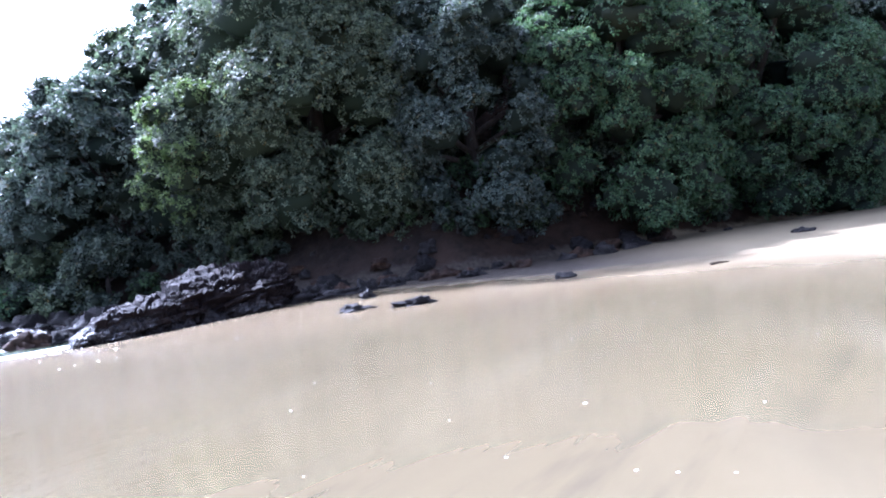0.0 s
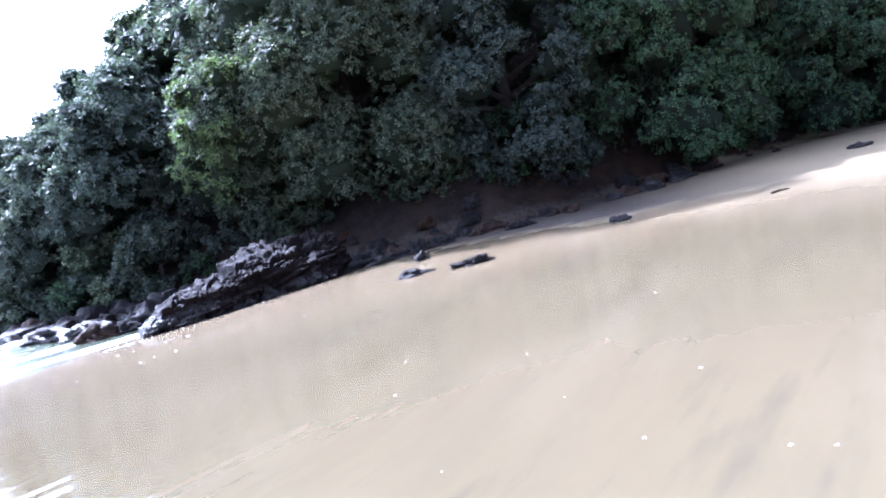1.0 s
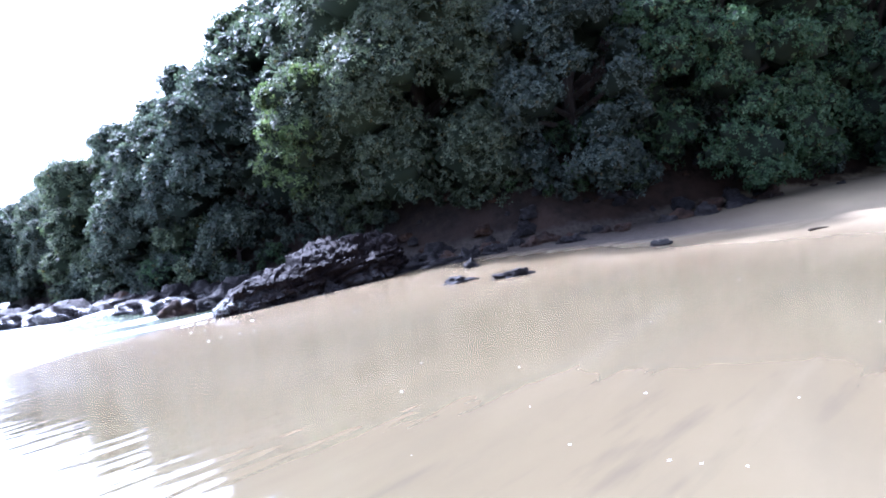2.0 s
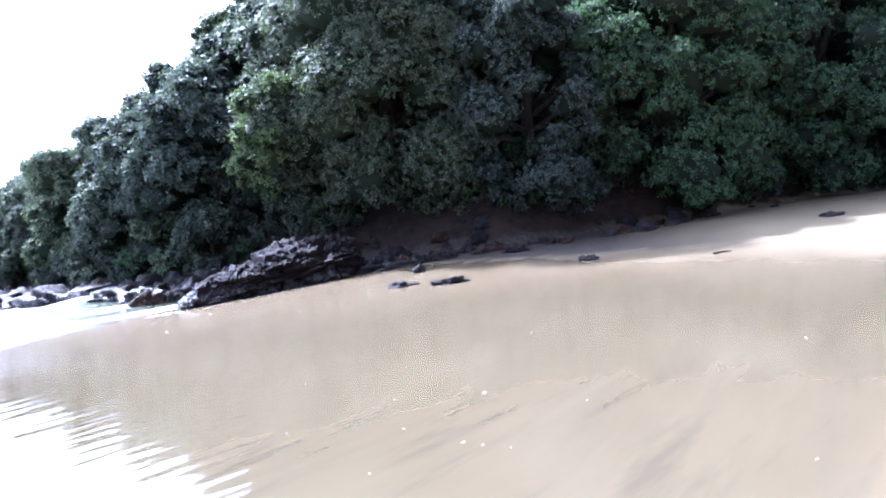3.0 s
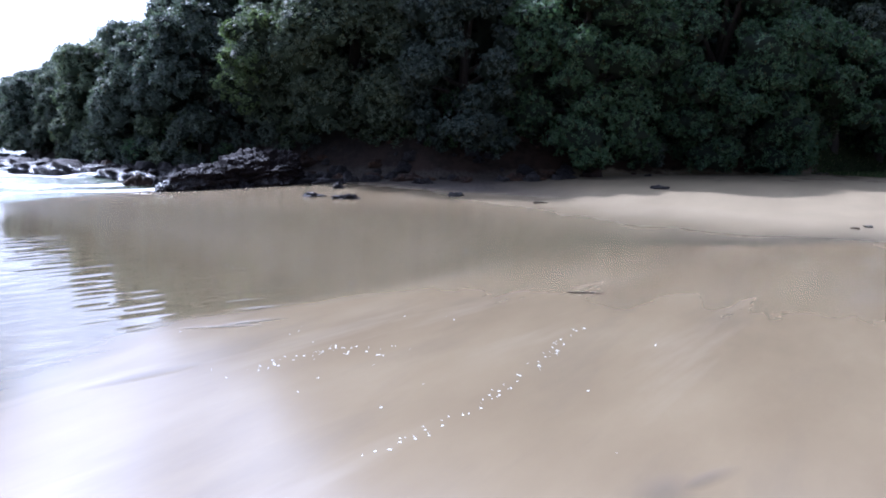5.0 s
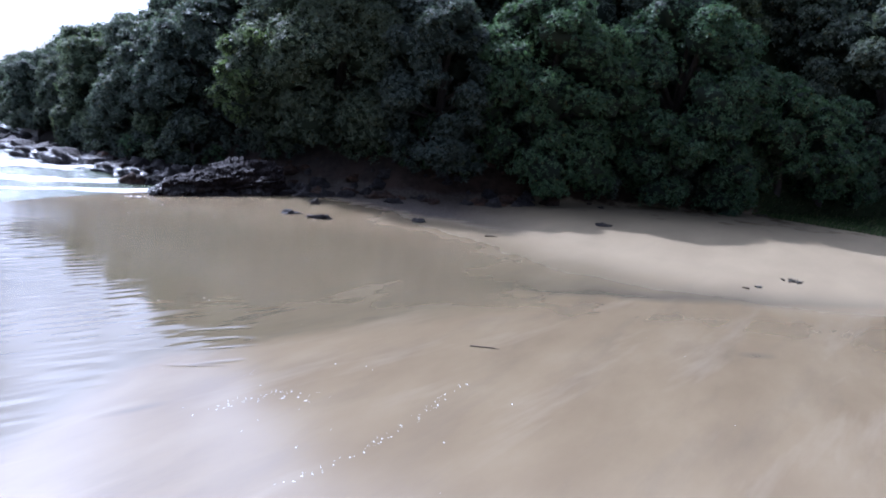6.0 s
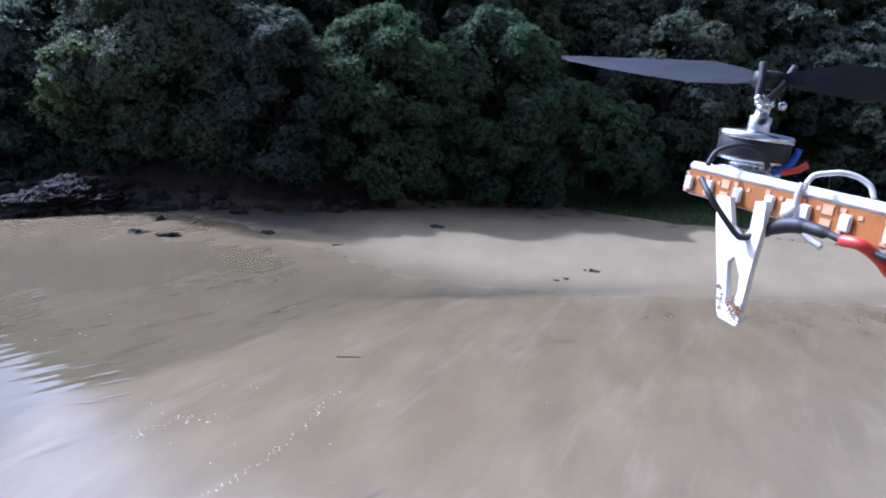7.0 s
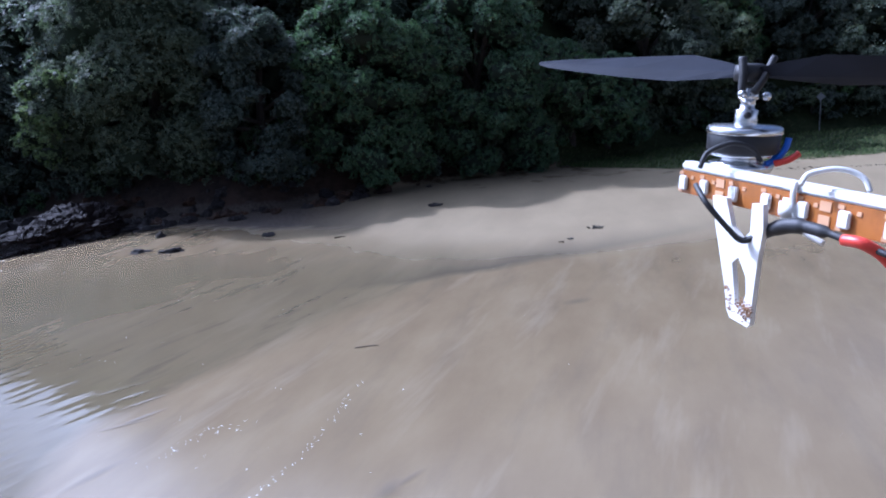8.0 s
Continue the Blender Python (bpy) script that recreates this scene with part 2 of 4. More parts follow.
    pebble = ramp(nt, noise_at(nt, 7.0, 5.0, 0.7), (0.35, (0.022, 0.018, 0.017)), (0.65, (0.075, 0.062, 0.054)))
    sand = mixed(nt, sums(nt, "MULTIPLY", stony, 0.88), sand, pebble)
    # the lawn behind the top of the beach
    lawn = sums(nt, "SUBTRACT", py, sums(nt, "MAXIMUM", sums(nt, "SUBTRACT", 40.2, sums(nt, "MULTIPLY", px, 0.72)), 24.6))
    lawn = sums(nt, "ADD", lawn, sums(nt, "MULTIPLY", sums(nt, "SUBTRACT", noise_at(nt, 0.7, 5.0), 0.5), 3.0))
    lawn = sums(nt, "MULTIPLY", grey(nt, lawn, 0.0, 0.7), grey(nt, px, 15.5, 17.0))
    turf = ramp(nt, noise_at(nt, 2.2, 6.0, 0.65), (0.3, (0.013, 0.020, 0.009)), (0.7, (0.032, 0.038, 0.017)))
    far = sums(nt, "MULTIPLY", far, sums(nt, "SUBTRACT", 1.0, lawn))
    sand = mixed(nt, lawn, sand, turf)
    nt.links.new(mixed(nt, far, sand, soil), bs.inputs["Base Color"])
    gloss = sums(nt, "SUBTRACT", grey(nt, film, 0.0, 1.0, 0.19, 0.18), sums(nt, "MAXIMUM", sums(nt, "MULTIPLY", pool, 0.15), sums(nt, "MULTIPLY", sheen, 0.04)))
    gloss = sums(nt, "ADD", gloss, sums(nt, "MULTIPLY", dry, 0.4))
    nt.links.new(sums(nt, "ADD", gloss, sums(nt, "MULTIPLY", sums(nt, "MAXIMUM", sums(nt, "MAXIMUM", far, lawn), stony), 0.5)), bs.inputs["Roughness"])
    bs.inputs["IOR"].default_value = 1.35
    nt.links.new(grey(nt, dry, 0.0, 1.0, 0.5, 0.12), bs.inputs["Specular IOR Level"])
    rip = noise_at(nt, 2.3, 1.0, 0.3, stretch=(0.35, 1.5, 1, 52))
    h = sums(nt, "MULTIPLY", scuff, -0.35)
    h = sums(nt, "ADD", h, sums(nt, "MULTIPLY", sums(nt, "SUBTRACT", rip, 0.5), grey(nt, pool, 0, 1, 0.03, 0.9)))
    h = sums(nt, "ADD", h, sums(nt, "MULTIPLY", sums(nt, "SUBTRACT", noise_at(nt, 0.8, 1.5, 0.5, stretch=(0.4, 1.8, 1, 70)), 0.5), sums(nt, "MULTIPLY", sums(nt, "SUBTRACT", 1.0, film), 0.32)))
    h = sums(nt, "ADD", h, sums(nt, "MULTIPLY", sums(nt, "SUBTRACT", fine, 0.5), sums(nt, "MULTIPLY", dry, 0.03)))
    h = sums(nt, "ADD", h, sums(nt, "MULTIPLY", sums(nt, "MAXIMUM", far, stony), sums(nt, "MULTIPLY", noise_at(nt, 6.0, 6.0, 0.7), 5.0)))
    bump(nt, bs, h, 0.5, 0.03)
    return m


SAND = ground_material()


def sea_material():
    m, nt, bs = material("sea_water")
    xyz = nt.nodes.new("ShaderNodeSeparateXYZ")
    nt.links.new(nt.nodes.new("ShaderNodeNewGeometry").outputs["Position"], xyz.inputs["Vector"])
    off = sums(nt, "ADD", sums(nt, "MULTIPLY", sums(nt, "ADD", xyz.outputs["X"], 9.5), -0.66), sums(nt, "MULTIPLY", sums(nt, "SUBTRACT", xyz.outputs["Y"], 17.8), 0.75))
    wander = noise_at(nt, 0.4, 5.0, 0.62, stretch=(0.6, 1.5, 1, 42))
    off = sums(nt, "ADD", off, sums(nt, "MULTIPLY", sums(nt, "SUBTRACT", wander, 0.5), 4.2))
    w = (0.95, 0.95, 0.95)
    o = (0.0, 0.0, 0.0)
    band = ramp(nt, grey(nt, off, -4.0, 16.0), (0.0, o), (0.19, o), (0.21, w), (0.25, w), (0.28, (0.15,) * 3), (0.34, (0.2,) * 3), (0.37, w), (0.44, w), (0.47, (0.4,) * 3), (0.52, (0.5,) * 3), (0.56, w), (0.70, w), (1.0, (0.7,) * 3))
    lace = noise_at(nt, 3.2, 8.0, 0.72, stretch=(0.5, 1.4, 1, 42))
    f = grey(nt, sums(nt, "ADD", sums(nt, "MULTIPLY", band, 0.5), lace), 0.80, 1.0)
    nt.links.new(mixed(nt, f, (0.070, 0.086, 0.056), (0.62, 0.63, 0.63)), bs.inputs["Base Color"])
    nt.links.new(grey(nt, f, 0, 1, 0.06, 0.65), bs.inputs["Roughness"])
    bs.inputs["IOR"].default_value = 1.33
    bump(nt, bs, sums(nt, "ADD", noise_at(nt, 2.2, 5.0, 0.6, stretch=(0.6, 1.5, 1, 42)), sums(nt, "MULTIPLY", f, 0.5)), 0.7, 0.16)
    return m


SEA = sea_material()


# ---- mesh helpers ----
def mesh_object(name, verts, faces, mats, smooth=True):
    me = bpy.data.meshes.new(name)
    me.from_pydata([tuple(v) for v in verts], [], [tuple(f) for f in faces])
    for mt in mats if isinstance(mats, (list, tuple)) else [mats]:
        me.materials.append(mt)
    if smooth:
        me.polygons.foreach_set("use_smooth", [True] * len(me.polygons))
    me.update()
    return new(name, me)


def part(name, bm, mat, parent, label=""):
    me = bpy.data.meshes.new(name)
    bm.to_mesh(me)
    bm.free()
    me.materials.append(mat)
    ob = new(name, me)
    ob.parent = parent
    return tagged(ob, label)


def smooth_noise(x, y, s, seed=0.0):
    return noise.noise(Vector((x * s + seed, y * s - seed, seed * 0.37)))


def step(a, b, v):
    k = min(1.0, max(0.0, (v - a) / (b - a)))
    return k * k * (3 - 2 * k)


def curve(v, xs, ys):
    return float(np.interp(v, xs, ys))


# ---- the lie of the land ----
SEA_LEVEL = -0.16


def wash(y):
    """Level of the water: higher where the waves run up among the rocks."""
    k = min(1.0, max(0.0, (y - 8) / 8))
    return SEA_LEVEL + 0.24 * k * k * (3 - 2 * k)



def foot_line(x):
    """y of the foot of the wooded bank."""
    return curve(x, (-60, -44, -34, -25, -17, -11, -6, 0, 6, 11, 16, 19, 22, 26, 32, 40, 60), (58, 46, 37.0, 30.6, 26.8, 24.4, 23.8, 22.4, 24.8, 27.6, 28.8, 31, 33, 35.5, 37.5, 39, 44))


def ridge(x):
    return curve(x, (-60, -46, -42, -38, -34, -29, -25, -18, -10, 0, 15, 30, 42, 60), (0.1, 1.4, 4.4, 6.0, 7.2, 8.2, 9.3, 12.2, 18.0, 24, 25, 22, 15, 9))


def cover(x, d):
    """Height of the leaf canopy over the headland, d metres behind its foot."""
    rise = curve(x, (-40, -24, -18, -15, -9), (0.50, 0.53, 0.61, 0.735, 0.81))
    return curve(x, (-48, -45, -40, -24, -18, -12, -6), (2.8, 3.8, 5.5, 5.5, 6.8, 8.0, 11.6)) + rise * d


def water_edge(y):
    return curve(y, (-60, -10, 0, 5, 12.5, 15.5, 18, 22, 60), (-26, -17, -14.5, -13.3, -11.7, -10.6, -9.8, -9.6, -9.6))


def land(x, y):
    beach = curve(y, (-60, 2, 6, 10, 15, 18, 22, 26, 40), (0.0, 0.0, 0.01, 0.07, 0.24, 0.38, 0.56, 0.7, 0.9))
    # a shallow runnel along the foot of the drier bank
    mid = 8.3 + 0.16 * (x - 6)
    if x > 2:
        beach -= 0.07 * step(2, 8, x) * math.exp(-((y - mid) / 1.5) ** 2)
        beach += 0.10 * step(4, 9, x) * step(mid + 0.5, mid + 3.5, y)
    edge = water_edge(y)
    shore = wash(y) + (x - edge) * 0.016 if x > edge else wash(y) + (x - edge) * 0.06
    k = step(edge + 1, edge + 13, x) if y < 10 else step(edge, edge + 7.5, x) * step(10, 15, y) + step(edge + 1, edge + 13, x) * (1 - step(10, 15, y))
    z = shore * (1 - k) + beach * k if x > edge else max(-1.2, shore)
    z += 0.006 * smooth_noise(x, y, 0.4, 3.0)
    d = y - foot_line(x)
    if d > -0.6:
        up = d + 0.6
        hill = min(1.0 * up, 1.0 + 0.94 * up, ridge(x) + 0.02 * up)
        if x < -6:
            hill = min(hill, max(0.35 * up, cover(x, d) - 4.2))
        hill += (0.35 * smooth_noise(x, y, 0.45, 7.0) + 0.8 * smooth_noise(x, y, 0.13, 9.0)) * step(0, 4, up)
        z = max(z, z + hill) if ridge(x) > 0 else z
    return z


def axis(marks):
    out = []
    for a, b, s in marks:
        n = max(1, round((b - a) / s))
        out += [a + (b - a) * i / n for i in range(n)]
    return out + [marks[-1][1]]


gx = axis([(-3000, -400, 650), (-400, -60, 60), (-60, -22, 1.2), (-22, 30, 0.4), (30, 60, 1.2), (60, 400, 60), (400, 3000, 650)])
gy = axis([(-3000, -300, 650), (-300, -40, 40), (-40, -12, 2.0), (-12, 34, 0.4), (34, 80, 1.2), (80, 300, 40), (300, 3000, 650)])
gv = [(x, y, land(x, y)) for y in gy for x in gx]
gn = len(gx)
gf = [(j * gn + i, j * gn + i + 1, (j + 1) * gn + i + 1, (j + 1) * gn + i) for j in range(len(gy) - 1) for i in range(gn - 1)]
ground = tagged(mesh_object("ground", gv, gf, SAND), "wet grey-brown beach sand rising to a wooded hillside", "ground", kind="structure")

# ---- the sea ----
sx = axis([(-3000, -300, 540), (-300, -60, 30), (-60, -6, 0.3)])
sy = axis([(-3000, -200, 560), (-200, 0, 20), (0, 60, 0.3), (60, 300, 30), (300, 3000, 540)])


def swell(x, y):
    if not (-60 < x < -5 and 0 < y < 60):
        return wash(y)
    s = (x + 9) * 0.75 + (y - 20) * -0.62
    far = min(1.0, max(0.0, (water_edge(y) - x) / 6))
    w = max(0.0, math.sin(s * 0.75 + 1.2 * smooth_noise(x, y, 0.12, 2.0))) ** 3 * 0.32
    return wash(y) + far * (w + 0.10 * smooth_noise(x, y, 0.6, 5.0) + 0.05 * smooth_noise(x, y, 1.7, 6.0))


sv = [(x, y, swell(x, y)) for y in sy for x in sx]
sn = len(sx)
sf = [(j * sn + i, j * sn + i + 1, (j + 1) * sn + i + 1, (j + 1) * sn + i) for j in range(len(sy) - 1) for i in range(sn - 1)]
sea = tagged(mesh_object("water", sv, sf, SEA), "green sea with white breaking foam at the shore", "water", kind="structure")


# ---- rocks ----
def rock_mesh(name, sx_, sy_, sz, mat, seed, detail=4, rough=0.22, strata=0.0):
    bm = bmesh.new()
    bmesh.ops.create_icosphere(bm, subdivisions=detail, radius=1.0)
    for v in bm.verts:
        c = v.co.copy()
        n1 = noise.noise(c * 1.3 + Vector((seed, 0, 0)))
        n2 = noise.noise(c * 3.1 + Vector((0, seed, 0)))
        n3 = noise.turbulence(c * 5.5 + Vector((0, 0, seed)), 3, True)
        cell = noise.cell(c * 2.4 + Vector((seed, seed, 0)))
        k = 1 + rough * (n1 * 1.1 + n2 * 0.6 + (n3 - 0.5) * 0.45 + (cell - 0.5) * 0.25)
        c *= k
        if strata:
            c.z += strata * math.sin(c.z * 18 + n1 * 4) * 0.04
        v.co = Vector((c.x * sx_, c.y * sy_, max(-0.35, c.z) * sz))
    me = bpy.data.meshes.new(name)
    bm.to_mesh(me)
    bm.free()
    me.materials.append(mat)
    me.polygons.foreach_set("use_smooth", [detail > 3] * len(me.polygons))
    return me


def put_rock(name, me, x, y, turn, label, sink=0.1, group="", scale=1.0):
    ob = new(name, me)
    ob.matrix_world = pose(x, y, max(land(x, y), wash(y) + 0.02) - sink, 0, 0, turn) @ Matrix.Scale(scale, 4)
    return tagged(ob, label, "rock", group)


def outcrop():
    """The long ledge at the water's edge: a low snout in the wash that climbs to a blunt block."""
    nu, nv = 220, 100
    ax, ay, bx, by = -9.05, 16.7, -5.5, 21.0
    length = math.hypot(bx - ax, by - ay)
    ux, uy = (bx - ax) / length, (by - ay) / length
    side = Vector((uy, -ux, 0))
    vs = []
    for i in range(nu + 1):
        u = i / nu
        near = curve(u, (0, 0.03, 0.12, 0.3, 0.5, 0.62, 0.75, 0.88, 0.95, 0.985, 1), (0.08, 0.4, 0.65, 0.8, 1.0, 1.35, 1.75, 1.85, 1.7, 1.3, 0.3))
        far_ = curve(u, (0, 0.03, 0.12, 0.3, 0.6, 0.9, 1), (0.08, 0.5, 1.1, 1.7, 2.1, 2.0, 0.8))
        top = curve(u, (0, 0.03, 0.12, 0.3, 0.5, 0.7, 0.85, 0.94, 0.975, 1), (0.05, 0.24, 0.44, 0.78, 1.06, 1.22, 1.30, 1.28, 1.10, 0.3))
        c = Vector((ax + ux * u * length, ay + uy * u * length, 0))
        base = land(c.x, c.y) - 0.25
        for j in range(nv + 1):
            th = math.pi * j / nv
            cs, sn = math.cos(th), math.sin(th)
            rx = math.copysign(abs(cs) ** 0.6, cs) * (near if cs > 0 else far_)
            # a near face that leans back to a broad flat top
            rz = sn ** 0.55 * (top + 0.25) * (1 - 0.12 * cs)
            out = (side * cs + Vector((0, 0, sn))).normalized()
            p = c + side * rx + Vector((0, 0, rz))
            # beds dip towards the sea and break along joints
            n1 = noise.noise(p * 0.8 + Vector((3, 1, 0)))
            n2 = noise.noise(p * 2.1 + Vector((1, 7, 2)))
            bed = (p.z - 0.10 * u * length + 0.22 * n1 + 0.08 * n2) * 2.9
            tooth = bed - math.floor(bed)
            bed_cut = 0.15 * (1 - tooth) ** 1.6 - 0.07
            q = Vector((p.x, p.y, p.z * 1.7)) + Vector((n2, n1, n2)) * 0.12
            joint = noise.voronoi(q * 1.05 + Vector((4, 4, 1)))[0]
            lump = noise.cell(q * 1.5 + Vector((math.floor(bed) * 3.7, 5, 1)))
            small = noise.voronoi(q * 3.2 + Vector((1, 2, 6)))[0]
            n3 = noise.turbulence(q * 2.6, 5, True) - 0.5
            bulge = 0.24 * math.exp(-((u - 0.72) / 0.13) ** 2) * max(0.0, cs) * (1 - abs(sn - 0.4))
            d = 0.26 * n1 + 0.12 * n2 + bed_cut + 0.11 * lump - 0.16 * max(0.0, 0.10 - (joint[1] - joint[0])) / 0.10 - 0.07 * max(0.0, 0.12 - (small[1] - small[0])) / 0.12 + 0.13 * n3 + bulge
            p = p + out * d * min(1.0, 0.4 + top * 0.5)
            p.z = base + max(-0.1, p.z)
            vs.append(p)
    root = tagged(new("rock_outcrop"), "long dark wet rock ledge at the water's edge", "rock")
    for name, i0, i1, say in (("snout", 0, 80, "low wet snout of the ledge"), ("slab", 80, 150, "dark sloping slab"), ("end_block", 150, nu, "blunt dark block with a glossy wet face")):
        vv = vs[i0 * (nv + 1):(i1 + 1) * (nv + 1)]
        ff = [(i * (nv + 1) + j, i * (nv + 1) + j + 1, (i + 1) * (nv + 1) + j + 1, (i + 1) * (nv + 1) + j) for i in range(i1 - i0) for j in range(nv)]
        ob = mesh_object(name, vv, ff, ROCK, smooth=False)
        ob.parent = root
        tagged(ob, say)
    return root


outcrop()
for x, y, a, b, h, turn, say in (
        (-2.24, 15.5, 0.42, 0.22, 0.16, 20, "small wet dark stone in the sand"),
        (-0.88, 15.2, 0.52, 0.24, 0.18, 10, "low flat wet dark stone in the sand"),
        (-2.25, 17.9, 0.24, 0.2, 0.22, 60, "round wet dark stone in the sand"),
        (2.43, 16.7, 0.27, 0.19, 0.15, 15, "dark stone on the sand at the edge of the shade"),
        (-4.35, 19.75, 0.62, 0.4, 0.26, 15, "flat dark rock beside the ledge"),
        (-3.4, 19.6, 0.7, 0.36, 0.24, 5, "long low dark rock in the sand"),
        (-2.6, 20.0, 0.42, 0.34, 0.3, 40, "dark rock at the edge of the shade"),
        (-1.9, 20.6, 0.5, 0.4, 0.3, 70, "dark rock at the edge of the shade"),
        (-3.9, 20.8, 0.55, 0.4, 0.34, 30, "dark rock beside the ledge"),
        (0.4, 20.3, 0.4, 0.3, 0.22, 30, "dark rock at the edge of the shade"),
        (9.25, 19.68, 0.36, 0.22, 0.15, 5, "dark stone on the dry sand")):
    me = rock_mesh("stone_mesh", a, b, h, STONE, x * 3.1 + y, 4, 0.42, 1.2)
    put_rock("stone", me, x, y, turn, say, 0.03, "stones on the beach")

# boulders along the foot of the bank
random.seed(11)
kinds = [rock_mesh("boulder_mesh", 1, 0.8, 0.75, mt, s, 4, 0.42, 1.3) for mt, s in ((ROCK_BROWN, 1.0), (ROCK_GREY, 5.0), (STONE, 8.0), (ROCK_BROWN, 14.0))]
names = ("brown boulder at the foot of the bank", "grey boulder at the foot of the bank", "dark wet boulder at the foot of the bank", "rusty brown boulder at the foot of the bank")
x = -5.2
while x < 11:
    for row in range(2):
        if random.random() < (0.25 if x < 2 else 0.7 - 0.3 * row):
            continue
        k = random.choice((0, 3, 0, 2, 1))
        s = random.choice((0.2, 0.3, 0.4, 0.5, 0.65)) * random.uniform(0.8, 1.2)
        xx = x + random.uniform(-0.3, 0.3)
        yy = foot_line(xx) - 1.75 + row * 0.8 + random.uniform(-0.3, 0.3)
        put_rock("boulder", kinds[k], xx, yy, random.uniform(0, 360), names[k], 0.12 * s + 0.03, "boulders under the trees", s)
    x += random.uniform(0.7, 1.2)
# ledges along the far shore
shelf = [rock_mesh("shore_ledge_mesh", 1.9, 1.1, 0.62, ROCK, sd, 4, 0.42, 1.6) for sd in (21.0, 27.0)]
x = -27.0
while x < -13.4:
    put_rock("shore_ledge", random.choice(shelf), x, foot_line(x) - random.uniform(2.2, 3.1), random.uniform(-50, -10), "low dark ledge of wet shore rock in the wash", 0.05, "ledges of the far shore", random.uniform(0.9, 1.3))
    x += random.uniform(1.5, 2.3)
x = -38.0
while x < -9.5:
    k = random.choice((1, 2, 2, 2, 0))
    s = random.uniform(0.5, 1.1)
    put_rock("boulder", kinds[k], x, foot_line(x) - random.uniform(0.6, 2.6), random.uniform(0, 360), ("rust-brown", "grey", "dark wet")[k] + " shore boulder in the wash", 0.1, "rocks of the far shore", s)
    x += random.uniform(0.6, 1.1)
put_rock("boulder", kinds[0], -12.1, 19.9, 30, "rust-brown boulder standing in the wash", 0.05, "rocks of the far shore", 0.6)
put_rock("boulder", kinds[2], -11.4, 20.3, 80, "low dark boulder standing in the wash", 0.05, "rocks of the far shore", 0.45)


# rusty boulders and ledges in the bare bank
for x, y, s, k in ((-2.1, 21.4, 0.5, 3), (-3.4, 20.9, 0.4, 0), (1.9, 21.3, 0.42, 3), (1.45, 21.5, 0.3, 0), (-1.2, 21.5, 0.35, 1), (0.3, 21.4, 0.3, 0), (3.3, 21.9, 0.35, 1), (-4.4, 21.4, 0.45, 2), (4.6, 22.6, 0.4, 0), (-2.7, 19.6, 0.2, 2)):
    put_rock("boulder", kinds[k], x, y, x * 53, names[k], 0.08, "boulders under the trees", s)
random.seed(19)
x = -10.8
while x < -5.0:
    k = random.choice((0, 3, 3))
    put_rock("boulder", kinds[k], x, foot_line(x) + random.uniform(-1.2, 0.6), random.uniform(0, 360), "rusty brown rock of the bank behind the ledge", 0.06, "brown rocks behind the ledge", random.uniform(0.22, 0.5))
    x += random.uniform(0.25, 0.5)
random.seed(17)
x = -5.0
while x < 9:
    k = random.choice((0, 2, 2, 3, 1))
    put_rock("boulder", kinds[k], x, foot_line(x) + random.uniform(-0.9, 1.3), random.uniform(0, 360), names[k], 0.06, "boulders under the trees", random.choice((0.14, 0.2, 0.28, 0.4)))
    x += random.uniform(0.18, 0.42)
for x, y, s, say in ((-11.2, 23.0, 0.75, "rusty brown rock of the bank behind the ledge"), (-10.2, 22.6, 0.55, "rusty brown rock of the bank behind the ledge"), (-9.3, 23.0, 0.7, "brown rock of the bank behind the ledge")):
    put_rock("boulder", kinds[3], x, y, x * 77, say, 0.1, "brown rocks behind the ledge", s)


